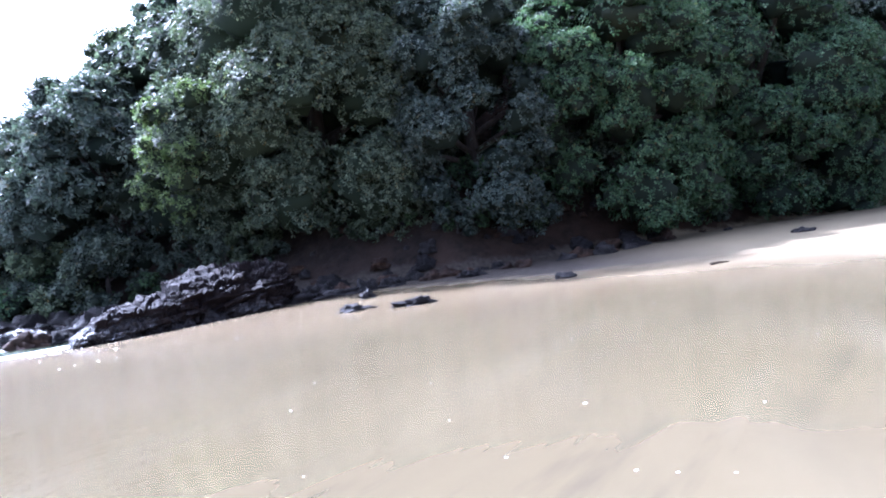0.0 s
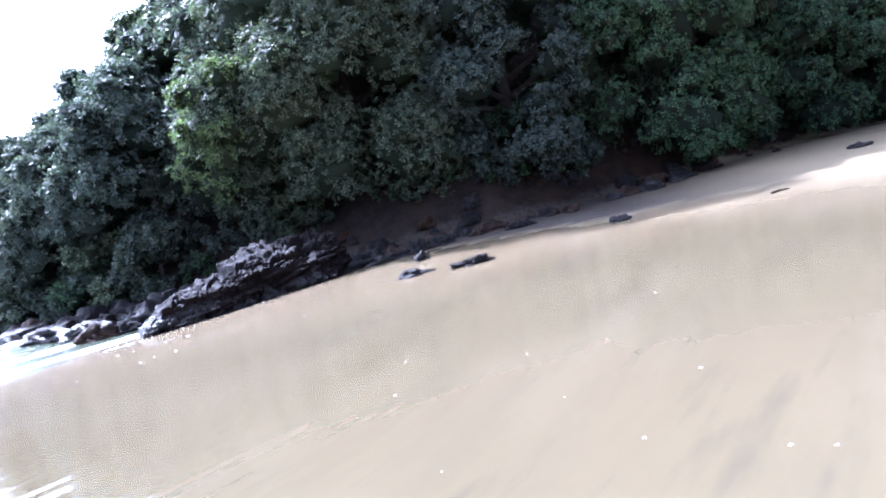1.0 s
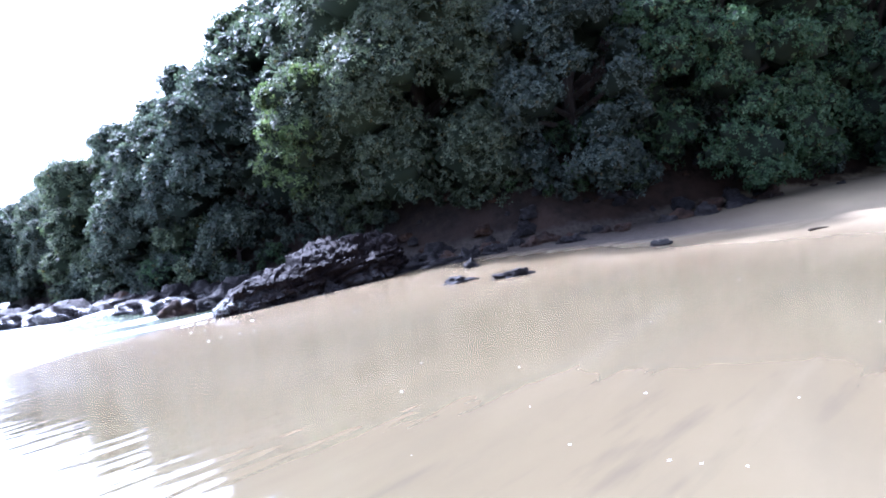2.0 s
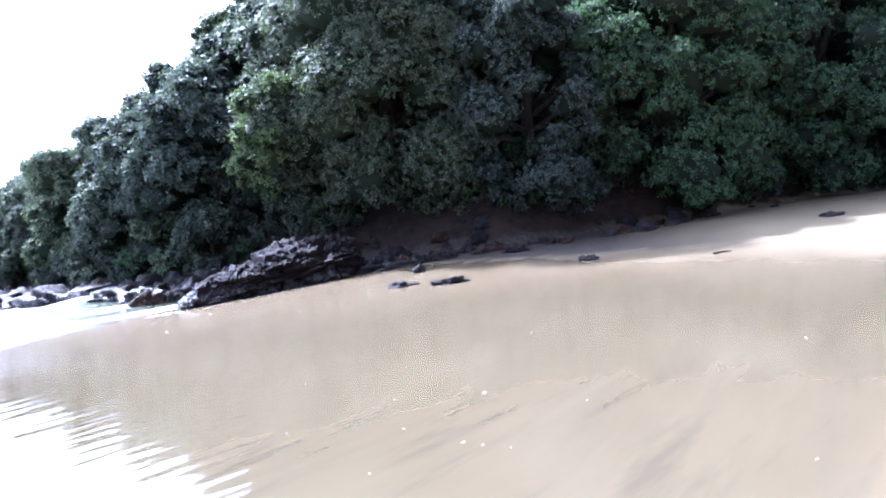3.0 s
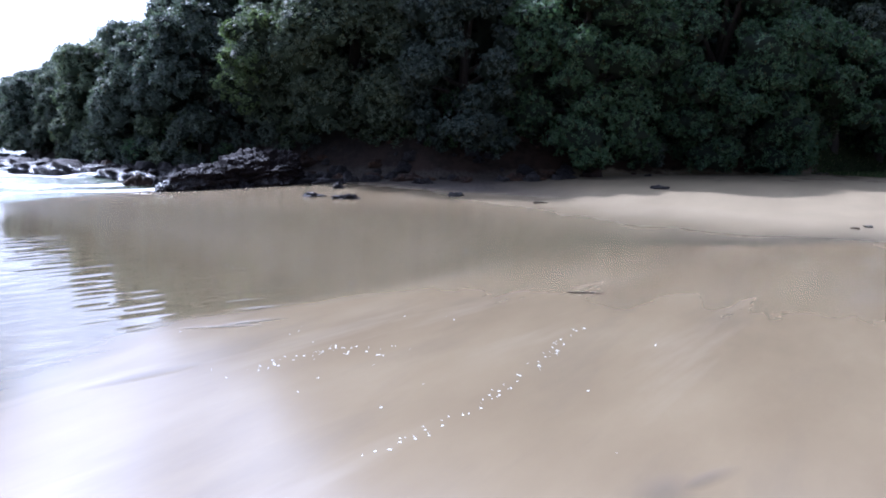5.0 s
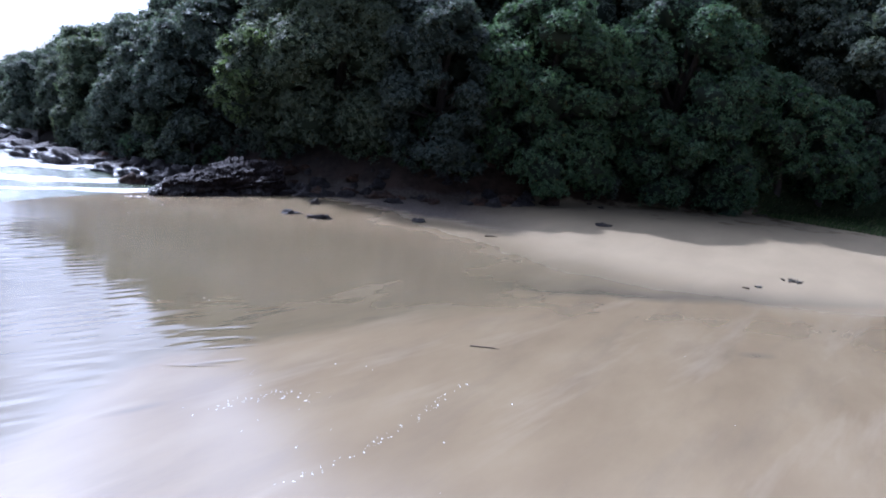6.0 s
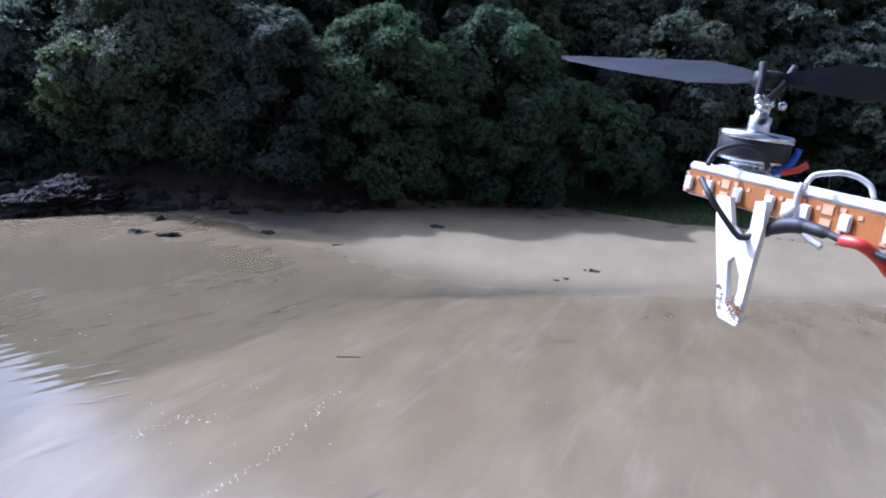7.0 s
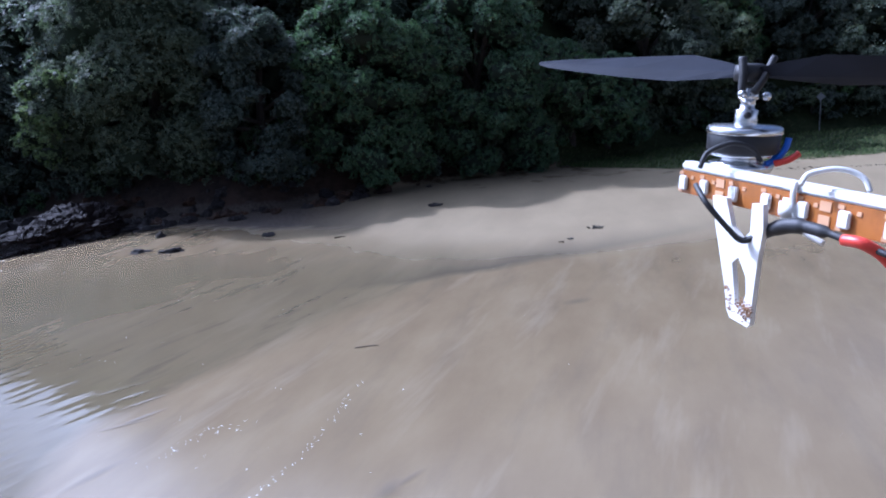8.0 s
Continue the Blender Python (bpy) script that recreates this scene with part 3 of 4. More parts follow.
# ---- trees ----
def crown_mesh(name, lobes, per, leaves, size, mats, seed, flat=0.8):
    """Small leaves in rosettes over the outside of uneven lobes. A lobe: centre, radius, which leaf."""
    rng = np.random.default_rng(seed)
    centre = np.mean([l[:3] for l in lobes], axis=0)
    pos, nor, mat, cores = [], [], [], []
    for cx, cy, cz, r, k in lobes:
        out = np.array([cx, cy, cz]) - centre
        out[2] *= 0.6
        out /= np.linalg.norm(out) + 1e-6
        # each lobe carries some smaller bunches on its outer side
        bunches = [(np.zeros(3), r, 1.0)]
        for _ in range(7):
            w = rng.normal(size=3) + out * 1.2 + np.array([0, 0, 0.5])
            w /= np.linalg.norm(w)
            bunches.append((w * r * 0.84 * np.array([1, 1, flat]), r * rng.uniform(0.32, 0.50), 1.35))
        for c, rr, dens in bunches:
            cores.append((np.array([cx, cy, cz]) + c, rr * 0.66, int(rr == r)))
            n = int(per * dens * rr * rr * 4)
            d = rng.normal(size=(n, 3))
            d /= np.linalg.norm(d, axis=1)[:, None]
            d = d[(d @ out > -0.45) & (d[:, 2] > -0.6)]
            rad = rr * (0.64 + 0.42 * np.sqrt(rng.random((len(d), 1))) + 0.04 * rng.normal(size=(len(d), 1)))
            pos.append(np.array([cx, cy, cz]) + c + d * rad * np.array([1, 1, flat]))
            nor.append(d)
            mat.append(np.full(len(d), k))
    pos, nor, mat = np.concatenate(pos), np.concatenate(nor), np.concatenate(mat)
    n = len(pos)
    up = nor + np.array([0, 0, 0.35]) + 0.28 * rng.normal(size=(n, 3))
    up /= np.linalg.norm(up, axis=1)[:, None]
    side = np.cross(up, rng.normal(size=(n, 3)))
    side /= np.linalg.norm(side, axis=1)[:, None]
    fwd = np.cross(up, side)
    verts = np.empty((n, leaves, 3, 3))
    for k in range(leaves):
        a = 2 * math.pi * k / leaves + rng.uniform(-0.35, 0.35, size=n)
        out = np.cos(a)[:, None] * side + np.sin(a)[:, None] * fwd
        tilt = rng.uniform(-0.1, 0.75, size=(n, 1))
        way = out * np.cos(tilt) + up * np.sin(tilt)
        wide = np.cross(way, up)
        wide /= np.linalg.norm(wide, axis=1)[:, None] + 1e-9
        ln = size * rng.uniform(0.65, 1.3, size=(n, 1))
        wd = ln * rng.uniform(0.24, 0.34, size=(n, 1))
        base = pos + way * ln * 0.06
        verts[:, k, 0] = base
        verts[:, k, 1] = base + way * ln + wide * wd - up * ln * 0.06
        verts[:, k, 2] = base + way * ln * 0.85 - wide * wd * 1.1 - up * ln * 0.02
    # opaque dark balls that fill the lobes, their colour standing in for crown shade
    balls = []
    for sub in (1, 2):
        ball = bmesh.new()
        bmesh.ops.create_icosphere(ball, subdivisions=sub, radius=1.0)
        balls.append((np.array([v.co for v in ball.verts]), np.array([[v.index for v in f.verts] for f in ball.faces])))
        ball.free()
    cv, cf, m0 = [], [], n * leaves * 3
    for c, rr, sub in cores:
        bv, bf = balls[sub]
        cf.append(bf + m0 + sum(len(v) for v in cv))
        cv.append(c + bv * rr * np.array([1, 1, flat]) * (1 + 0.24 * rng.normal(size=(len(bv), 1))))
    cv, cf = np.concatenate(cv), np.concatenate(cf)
    count = n * leaves
    me = bpy.data.meshes.new(name)
    me.vertices.add(count * 3 + len(cv))
    me.vertices.foreach_set("co", np.concatenate([verts.reshape(-1), cv.reshape(-1)]))
    me.loops.add(count * 3 + len(cf) * 3)
    me.loops.foreach_set("vertex_index", np.concatenate([np.arange(count * 3), cf.reshape(-1)]).astype(np.int32))
    me.polygons.add(count + len(cf))
    me.polygons.foreach_set("loop_start", (np.arange(count + len(cf)) * 3).astype(np.int32))
    for mt in (*mats, LEAF_SHADE):
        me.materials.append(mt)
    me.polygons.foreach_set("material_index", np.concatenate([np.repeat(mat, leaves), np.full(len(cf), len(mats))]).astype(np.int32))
    me.update()
    me.validate()
    return me


def limb(bm, a, b, ra, rb, sides=7):
    a, b = Vector(a), Vector(b)
    q = (b - a).to_track_quat("Z", "Y").to_matrix()
    rings = []
    for f, r in ((0, ra), (0.35, ra * 0.8 + rb * 0.2), (0.7, ra * 0.45 + rb * 0.55), (1, rb)):
        bend = 0.12 * (b - a).length * f * (1 - f)
        c = a.lerp(b, f) + Vector((bend * math.sin(9 * f + a.x), bend * math.cos(7 * f + b.y), 0))
        rings.append([bm.verts.new(c + q @ Vector((r * math.cos(2 * math.pi * i / sides), r * math.sin(2 * math.pi * i / sides), 0))) for i in range(sides)])
    for r0, r1 in zip(rings, rings[1:]):
        for i in range(sides):
            bm.faces.new((r0[i], r0[(i + 1) % sides], r1[(i + 1) % sides], r1[i]))
    bm.faces.new(rings[0][::-1])
    bm.faces.new(rings[-1])


def tree(label, seed, tall, wide, mat, per=15, leaves=6, size=0.19, low=0.2, count=20, lime=None, name="tree", deep=1.0, fore=0.0):
    """deep: the crown's depth as a share of its width. lime: bunches of young lime green leaves."""
    rng = random.Random(seed)
    root = tagged(new(name), label, name, "trees of the wooded hill" if name == "tree" else "shrubs at the foot of the bank")
    lobes = []
    for i in range(count):
        f = (i + 0.5) / count
        a = i * 2.4 + rng.uniform(-0.4, 0.4)
        z = tall * (low + (0.84 - low) * f) + rng.uniform(-0.3, 0.3)
        reach = wide * math.sqrt(max(0.04, 1 - (max(0, f - 0.38) / 0.72) ** 2)) * rng.uniform(0.60, 0.82) * (0.82 + 0.18 * min(1.0, f / 0.3))
        cx, cy = reach * math.cos(a), reach * math.sin(a) * deep - fore
        lobes.append((cx, cy, z, wide * rng.uniform(0.26, 0.40), 0))
    lobes += lime or []
    lobes.append((0.1 * wide, -fore, tall * 0.84, wide * 0.36, 0))
    bm = bmesh.new()
    limb(bm, (0, 0, -0.8), (0.1, 0.05, tall * 0.4), 0.045 * tall, 0.03 * tall, 9)
    part("trunk", bm, BARK, root)
    for cx, cy, cz, r, k in lobes[::3]:
        bm = bmesh.new()
        limb(bm, (0.1, 0.05, min(tall * 0.36, cz * 0.6)), (cx * 0.95, cy * 0.95, cz), 0.018 * tall, 0.006 * tall)
        part("limb", bm, BARK, root)
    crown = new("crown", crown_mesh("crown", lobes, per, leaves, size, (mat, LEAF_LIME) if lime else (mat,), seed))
    crown.parent = root
    return root


def stand(ob, x, y, turn=0.0, s=1.0):
    ob.matrix_world = pose(x, y, land(x, y) - 0.1, 0, 0, turn) @ Matrix.Scale(s, 4)
    return ob


DARK_SAY = "broadleaf coastal tree with dense dark green crown"
# the large trees that overhang the sand
stand(tree("large spreading coastal tree, dark leaves, lime green on its seaward side", 31, 8.5, 4.9, LEAF, 50, 5, 0.115, -0.14, 46, [(-4.7, -3.1, 0.4, 0.75, 1), (-3.8, -3.4, -0.3, 0.65, 1), (-3.2, -3.7, 1.3, 0.65, 1), (-4.1, -3.4, 2.6, 0.7, 1), (-2.8, -3.6, 3.1, 0.6, 1), (-4.3, -3.4, 1.5, 0.7, 1), (-3.6, -3.5, 0.6, 0.65, 1)], deep=0.6, fore=0.6), -4.6, 26.2)
stand(tree(DARK_SAY, 32, 6.6, 2.7, LEAF, 52, 5, 0.115, -0.18, 42, fore=0.8), 0.9, 25.2)
stand(tree("broadleaf tree with bright green rounded crown", 33, 8.3, 3.7, LEAF_GREEN, 50, 5, 0.115, -0.08, 42, deep=0.7, fore=0.5), 6.0, 26.0)
stand(tree("broadleaf tree with green rounded crown", 34, 9.4, 3.9, LEAF_GREEN, 48, 5, 0.115, -0.06, 42, deep=0.7, fore=0.5), 12.0, 28.4)
stand(tree(DARK_SAY, 35, 10.2, 4.4, LEAF, 30, 5, 0.14, 0.10, 30), 24.0, 36.0)
stand(tree("low broadleaf tree with fresh green leaves", 36, 5.6, 2.4, LEAF_GREEN, 48, 5, 0.12, 0.04, 22), 20.3, 32.0)

front = [tree(DARK_SAY, 21, 6.2, 2.9, LEAF, 26, 5, 0.16, 0.02), tree(DARK_SAY, 22, 5.6, 3.1, LEAF, 27, 5, 0.16, 0.02), tree("broadleaf tree with green crown", 24, 6.0, 3.0, LEAF_GREEN, 27, 5, 0.16, 0.02)]
shore_tree = tree(DARK_SAY, 26, 6.4, 3.0, LEAF, 36, 5, 0.15, 0.10, 24)
back = [tree(DARK_SAY, 41, 6.2, 2.9, LEAF, 9.5, 5, 0.255, 0.14, 17), tree(DARK_SAY, 42, 5.4, 3.1, LEAF, 9.5, 5, 0.255, 0.14, 17), tree(DARK_SAY, 43, 7.0, 2.7, LEAF, 9.5, 5, 0.255, 0.14, 17)]
planted = set()


def plant(proto, x, y, turn, s):
    if proto.name not in planted:
        planted.add(proto.name)
        return stand(proto, x, y, turn, s)
    ob = copy_thing(proto, pose(x, y, land(x, y) - 0.1, 0, 0, turn))
    ob.scale = (s, s, s)
    return ob


stand(tree(DARK_SAY, 37, 9.4, 3.6, LEAF, 28, 5, 0.14, 0.10, 28), 13.0, 34.2)
stand(tree(DARK_SAY, 38, 9.2, 3.4, LEAF, 28, 5, 0.14, 0.10, 28), 9.6, 31.2)
taken = [(13.0, 34.2, 2.6), (9.6, 31.2, 2.4), (-4.6, 25.6, 4.6), (-8.8, 23.8, 2.7), (0.9, 24.6, 2.6), (6.0, 25.2, 3.2), (12.0, 27.6, 3.2), (24.0, 36.0, 3.6), (20.3, 32.0, 2.0)]
random.seed(5)
for d in (0.7, 4.4, 8.2, 12.2, 16.4, 20.8, 25.4):
    x = -43 + random.uniform(0, 2)
    while x < 54:
        xx, dd = x + random.uniform(-0.8, 0.8), d + random.uniform(-0.9, 0.9)
        if xx < -9 and d < 2:
            dd += 1.3
        yy = foot_line(xx) + dd
        x += random.uniform(3.3, 4.6) if xx > -12 else random.uniform(2.6, 3.4)
        gap = d < 10 and 14.6 + 0.12 * d < xx < 17.4 + 0.2 * d
        verge = d < 2 and xx > 27 and dd < 0.9
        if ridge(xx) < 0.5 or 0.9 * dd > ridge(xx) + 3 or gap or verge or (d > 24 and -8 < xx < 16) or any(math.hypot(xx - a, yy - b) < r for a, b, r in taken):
            continue
        kinds_here = front if d < 5 else back
        k = random.choice((0, 0, 1, 1, 2)) if xx > -8 else random.choice((0, 1))
        chosen = shore_tree if xx < -9 and d < 3 else kinds_here[k]
        size = random.uniform(0.85, 1.25)
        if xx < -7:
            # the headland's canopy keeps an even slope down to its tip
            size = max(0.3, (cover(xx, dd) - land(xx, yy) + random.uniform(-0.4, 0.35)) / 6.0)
        plant(chosen, xx, yy, random.uniform(0, 360), size)

# shrubs that close the dark foot of the wood
low = [tree("low dark green shrub at the foot of the bank", 51, 1.9, 1.3, LEAF, 40, 5, 0.12, 0.06, 11, name="shrub"), tree("low green shrub at the foot of the bank", 52, 1.6, 1.4, LEAF_GREEN, 40, 5, 0.12, 0.06, 11, name="shrub")]
random.seed(9)
x = -8.0
while x < 46:
    # the bank is bare below the overhanging crowns
    bare = x < 11
    plant(low[random.random() < 0.25], x, foot_line(x) + (random.uniform(1.4, 3.0) if bare else random.uniform(0.2, 1.7)), random.uniform(0, 360), random.uniform(0.6, 1.0) if bare else random.uniform(0.7, 1.4))
    x += random.uniform(0.8, 1.5)

# low growth that clings to the bare bank
x = -7.0
while x < 9:
    plant(low[random.random() < 0.15], x, foot_line(x) + random.uniform(0.5, 2.0), random.uniform(0, 360), random.uniform(0.3, 0.6))
    x += random.uniform(0.35, 0.8)

x = 9.0
while x < 17:
    plant(low[random.random() < 0.2], x, foot_line(x) + random.uniform(-0.3, 0.5), random.uniform(0, 360), random.uniform(0.4, 0.75))
    x += random.uniform(0.7, 1.4)

# growth that hangs down to the far shore and over the bank behind the ledge
random.seed(23)
x = -24.0
while x < -6.5:
    plant(low[random.random() < 0.2], x, foot_line(x) + (random.uniform(-0.5, 0.4) if x < -12 else random.uniform(0.4, 1.6)), random.uniform(0, 360), random.uniform(0.9, 1.35) if x < -12 else random.uniform(0.4, 0.75))
    x += random.uniform(0.6, 1.1)

# ---- small things on the sand ----
def plain(name, colour, rough=0.5, metal=0.0, spots=None):
    m, nt, bs = material(name)
    n = noise_at(nt, 40.0 if spots is None else spots, 5.0, 0.65)
    dark = tuple(c * 0.7 for c in colour)
    nt.links.new(ramp(nt, n, (0.3, dark), (0.6, colour)), bs.inputs["Base Color"])
    bs.inputs["Roughness"].default_value, bs.inputs["Metallic"].default_value = rough, metal
    return m


FOAM = plain("sea_foam", (0.66, 0.67, 0.66), 0.45)
DRIFT = plain("driftwood", (0.10, 0.075, 0.05), 0.85, 0.0, 12)
WEED = plain("seaweed", (0.035, 0.028, 0.016), 0.6)


def flecks():
    """Bubbles of foam left on the wet sand: two strings and scattered single ones."""
    rng = random.Random(3)
    spots = []
    # a string that runs away from the water
    for i in range(60):
        f = rng.random()
        x = curve(f, (0, 0.4, 0.7, 1), (7.03, 6.68, 6.32, 5.62)) + rng.gauss(0, 0.04)
        y = curve(f, (0, 0.4, 0.7, 1), (1.98, 0.40, -0.75, -2.2)) + rng.gauss(0, 0.06)
        spots.append((x, y, rng.uniform(0.005, 0.017)))
    # a looser curved string and its outliers
    for i in range(44):
        f = rng.random() ** 0.8
        x = curve(f, (0, 0.25, 0.5, 0.75, 1), (5.2, 4.9, 4.55, 4.28, 4.02)) + rng.gauss(0, 0.07)
        y = curve(f, (0, 0.25, 0.5, 0.75, 1), (0.8, 0.28, 0.4, 0.0, -0.5)) + rng.gauss(0, 0.10)
        spots.append((x, y, rng.uniform(0.005, 0.016)))
    for i in range(12):
        spots.append((rng.uniform(3.6, 5.8), rng.uniform(-1.5, 1.2), rng.uniform(0.005, 0.010)))
    for i in range(20):
        spots.append((rng.uniform(-5, 16), rng.uniform(-4, 13), rng.uniform(0.005, 0.010)))
    for x, y in ((-1.55, 8.2), (-0.27, 7.4), (-1.5, 6.95), (-0.07, 5.93), (0.28, 4.87), (0.93, 5.95), (0.92, 4.4), (1.35, 4.2), (2.0, 5.4), (2.86, 11.1), (1.3, 8.9), (1.1, 4.3), (0.25, 3.8), (3.4, 7.5), (4.6, 7.3), (3.5, 3.6), (7.9, 1.4), (7.2, -0.25), (4.7, -0.55), (5.5, -1.1), (5.5, 1.9), (4.86, 1.9)):
        spots.append((x, y, rng.uniform(0.010, 0.017)))
    # lines of froth left by the last wash, and froth round the foot of the ledge
    for x0, y0, x1, y1, many, spread, big_ in ((-7.6, 12.2, -5.6, 13.2, 7, 0.25, 0.035), (-5.2, 12.6, -3.4, 13.4, 4, 0.2, 0.022), (-9.6, 15.9, -8.6, 16.1, 26, 0.16, 0.06), (-8.6, 16.1, -5.8, 17.9, 16, 0.08, 0.022), (-9.0, 13.6, -7.0, 14.6, 7, 0.3, 0.04)):
        for i in range(many):
            f = rng.random()
            spots.append((x0 + (x1 - x0) * f + rng.gauss(0, spread), y0 + (y1 - y0) * f + rng.gauss(0, spread * 0.6), rng.uniform(0.3, 1.0) * big_))
    bm = bmesh.new()
    for x, y, r in spots:
        r *= 0.7
        z = land(x, y)
        turn, long = rng.uniform(0, 3.1), rng.uniform(1.0, 1.9)
        ring = []
        for k in range(8):
            a = k * math.pi / 4
            rr = r * rng.uniform(0.75, 1.15)
            cx, cy = rr * long * math.cos(a), rr * math.sin(a)
            ring.append(bm.verts.new((x + cx * math.cos(turn) - cy * math.sin(turn), y + cx * math.sin(turn) + cy * math.cos(turn), z + 0.002)))
        mid = [bm.verts.new(((v.co.x - x) * 0.6 + x, (v.co.y - y) * 0.6 + y, z + r * 0.42)) for v in ring]
        tip = bm.verts.new((x, y, z + r * 0.5))
        for k in range(8):
            k2 = (k + 1) % 8
            bm.faces.new((ring[k], ring[k2], mid[k2], mid[k]))
            bm.faces.new((mid[k], mid[k2], tip))
    me = bpy.data.meshes.new("foam_flecks")
    bm.to_mesh(me)
    bm.free()
    me.materials.append(FOAM)
    tagged(new("foam_flecks", me), "white flecks of sea foam on wet sand", "foam", kind="stuff")


flecks()


def stick(x, y, long, turn, thick, label, z=0.0, twist=0.25):
    bm = bmesh.new()
    a = Vector((-long / 2, 0, thick * 0.6))
    b = Vector((long * 0.05, long * twist * 0.3, thick * 0.9))
    limb(bm, a, b, thick, thick * 0.8, 6)
    limb(bm, b, (long / 2, -long * twist * 0.15, thick * 0.5), thick * 0.8, thick * 0.35, 6)
    if long > 0.5:
        limb(bm, b, (long * 0.3, long * twist, thick * 2.0), thick * 0.5, thick * 0.2, 5)
    me = bpy.data.meshes.new("stick")
    bm.to_mesh(me)
    bm.free()
    me.materials.append(DRIFT)
    ob = new("stick", me)
    ob.matrix_world = pose(x, y, land(x, y) + z, 0, 0, turn)
    return tagged(ob, label, "stick", "sticks washed up on the sand")


stick(7.07, 3.9, 0.55, 6, 0.014, "thin dark stick lying on the wet sand", twist=0.02)
for x, y, s, turn in ((13.2, 12.0, 0.2, 160), (17.0, 27.9, 0.9, 5), (20.2, 26.9, 0.8, 170), (25.2, 28.2, 0.7, 40), (5.4, 15.4, 0.45, 20)):
    stick(x, y, s, turn, 0.03, "short dark piece of driftwood on the sand")


def weed(x, y, r, seed):
    """A small heap of washed-up weed."""
    rng = random.Random(seed)
    bm = bmesh.new()
    for i in range(22):
        a = rng.uniform(0, 6.28)
        d = r * rng.random()
        p = Vector((d * math.cos(a), d * math.sin(a), 0.01))
        q = p + Vector((rng.uniform(-r, r) * 0.7, rng.uniform(-r, r) * 0.5, rng.uniform(0.02, 0.35) * r))
        limb(bm, p, q, 0.02 + 0.02 * rng.random(), 0.008, 4)
    me = bpy.data.meshes.new("seaweed_clump")
    bm.to_mesh(me)
    bm.free()
    me.materials.append(WEED)
    ob = new("seaweed_clump", me)
    ob.matrix_world = pose(x, y, land(x, y))
    return tagged(ob, "small dark heap of washed-up seaweed", "seaweed", "seaweed heaps on the sand")


for i, (x, y, r) in enumerate(((14.8, 13.55, 0.24), (16.9, 28.1, 0.3), (24.9, 28.4, 0.35), (13.6, 12.3, 0.10))):
    weed(x, y, r, i)


def tideline():
    """Broken line of dark scraps along the top of the beach."""
    rng = random.Random(8)
    bm = bmesh.new()
    for i in range(150):
        f = rng.random()
        x = curve(f, (0, 0.3, 0.6, 1), (21.6, 24, 26.2, 33))
        y = curve(f, (0, 0.3, 0.6, 1), (25.8, 24.2, 22.2, 21.0)) + rng.gauss(0, 0.16)
        z = land(x, y)
        a, r = rng.uniform(0, 3.1), rng.uniform(0.03, 0.09)
        limb(bm, (x, y, z + 0.01), (x + r * math.cos(a) * 1.6, y + r * math.sin(a), z + 0.02 + r * 0.3), r * 0.35, r * 0.15, 4)
    me = bpy.data.meshes.new("tide_wrack")
    bm.to_mesh(me)
    bm.free()
    me.materials.append(WEED)
    tagged(new("tide_wrack", me), "broken line of dark tide wrack on dry sand", "seaweed", kind="stuff")


tideline()


# ---- the grass verge and the sign beyond the beach ----
def verge():
    rng = np.random.default_rng(12)
    n = 16000
    x = rng.uniform(16.5, 44, n)
    near = np.maximum(40.2 - 0.72 * x, 24.6)
    y = near + (np.array([foot_line(v) for v in x]) + 0.5 - near) * rng.random(n) ** 1.3
    z = np.array([land(a, b) for a, b in zip(x, y)])
    a = rng.uniform(0, 2 * math.pi, n)
    h = rng.uniform(0.05, 0.17, n)
    w = rng.uniform(0.02, 0.05, n)
    lean = rng.uniform(0.0, 0.25, (n, 2))
    v = np.empty((n, 3, 3))
    v[:, 0] = np.stack([x - w * np.cos(a), y - w * np.sin(a), z - 0.02], 1)
    v[:, 1] = np.stack([x + w * np.cos(a), y + w * np.sin(a), z - 0.02], 1)
    v[:, 2] = np.stack([x + lean[:, 0], y + lean[:, 1], z + h], 1)
    m, nt, bs = material("grass_blade")
    isl = nt.nodes.new("ShaderNodeNewGeometry").outputs["Random Per Island"]
    nt.links.new(ramp(nt, isl, (0.0, (0.018, 0.034, 0.011)), (0.6, (0.042, 0.066, 0.021)), (1.0, (0.10, 0.10, 0.045))), bs.inputs["Base Color"])
    bs.inputs["Roughness"].default_value, bs.inputs["Specular IOR Level"].default_value = 0.9, 0.1
    ob = mesh_object("grass", v.reshape(-1, 3), np.arange(n * 3).reshape(-1, 3), m, smooth=False)
    tagged(ob, "rough green lawn behind the top of the beach", "grass", kind="stuff")


verge()


def road_sign():
    steel = plain("galvanised_steel", (0.25, 0.26, 0.27), 0.45, 0.6)
    x, y = 37.0, 37.6
    root = tagged(new("road_sign"), "small grey diamond road sign on a steel post", "sign")
    root.matrix_world = pose(x, y, land(x, y), 0, 0, -38)
    bm = bmesh.new()
    limb(bm, (0, 0, -0.4), (0, 0, 2.5), 0.03, 0.03, 8)
    part("post", bm, steel, root)
    bm = bmesh.new()
    bmesh.ops.create_cube(bm, size=1.0)
    bmesh.ops.scale(bm, vec=(0.42, 0.02, 0.42), verts=bm.verts)
    bmesh.ops.rotate(bm, cent=(0, 0, 0), matrix=Matrix.Rotation(radians(45), 3, "Y"), verts=bm.verts)
    bmesh.ops.translate(bm, vec=(0, -0.04, 2.35), verts=bm.verts)
    bmesh.ops.bevel(bm, geom=[e for e in bm.edges], offset=0.006, segments=1, affect="EDGES")
    part("plate", bm, steel, root)


road_sign()


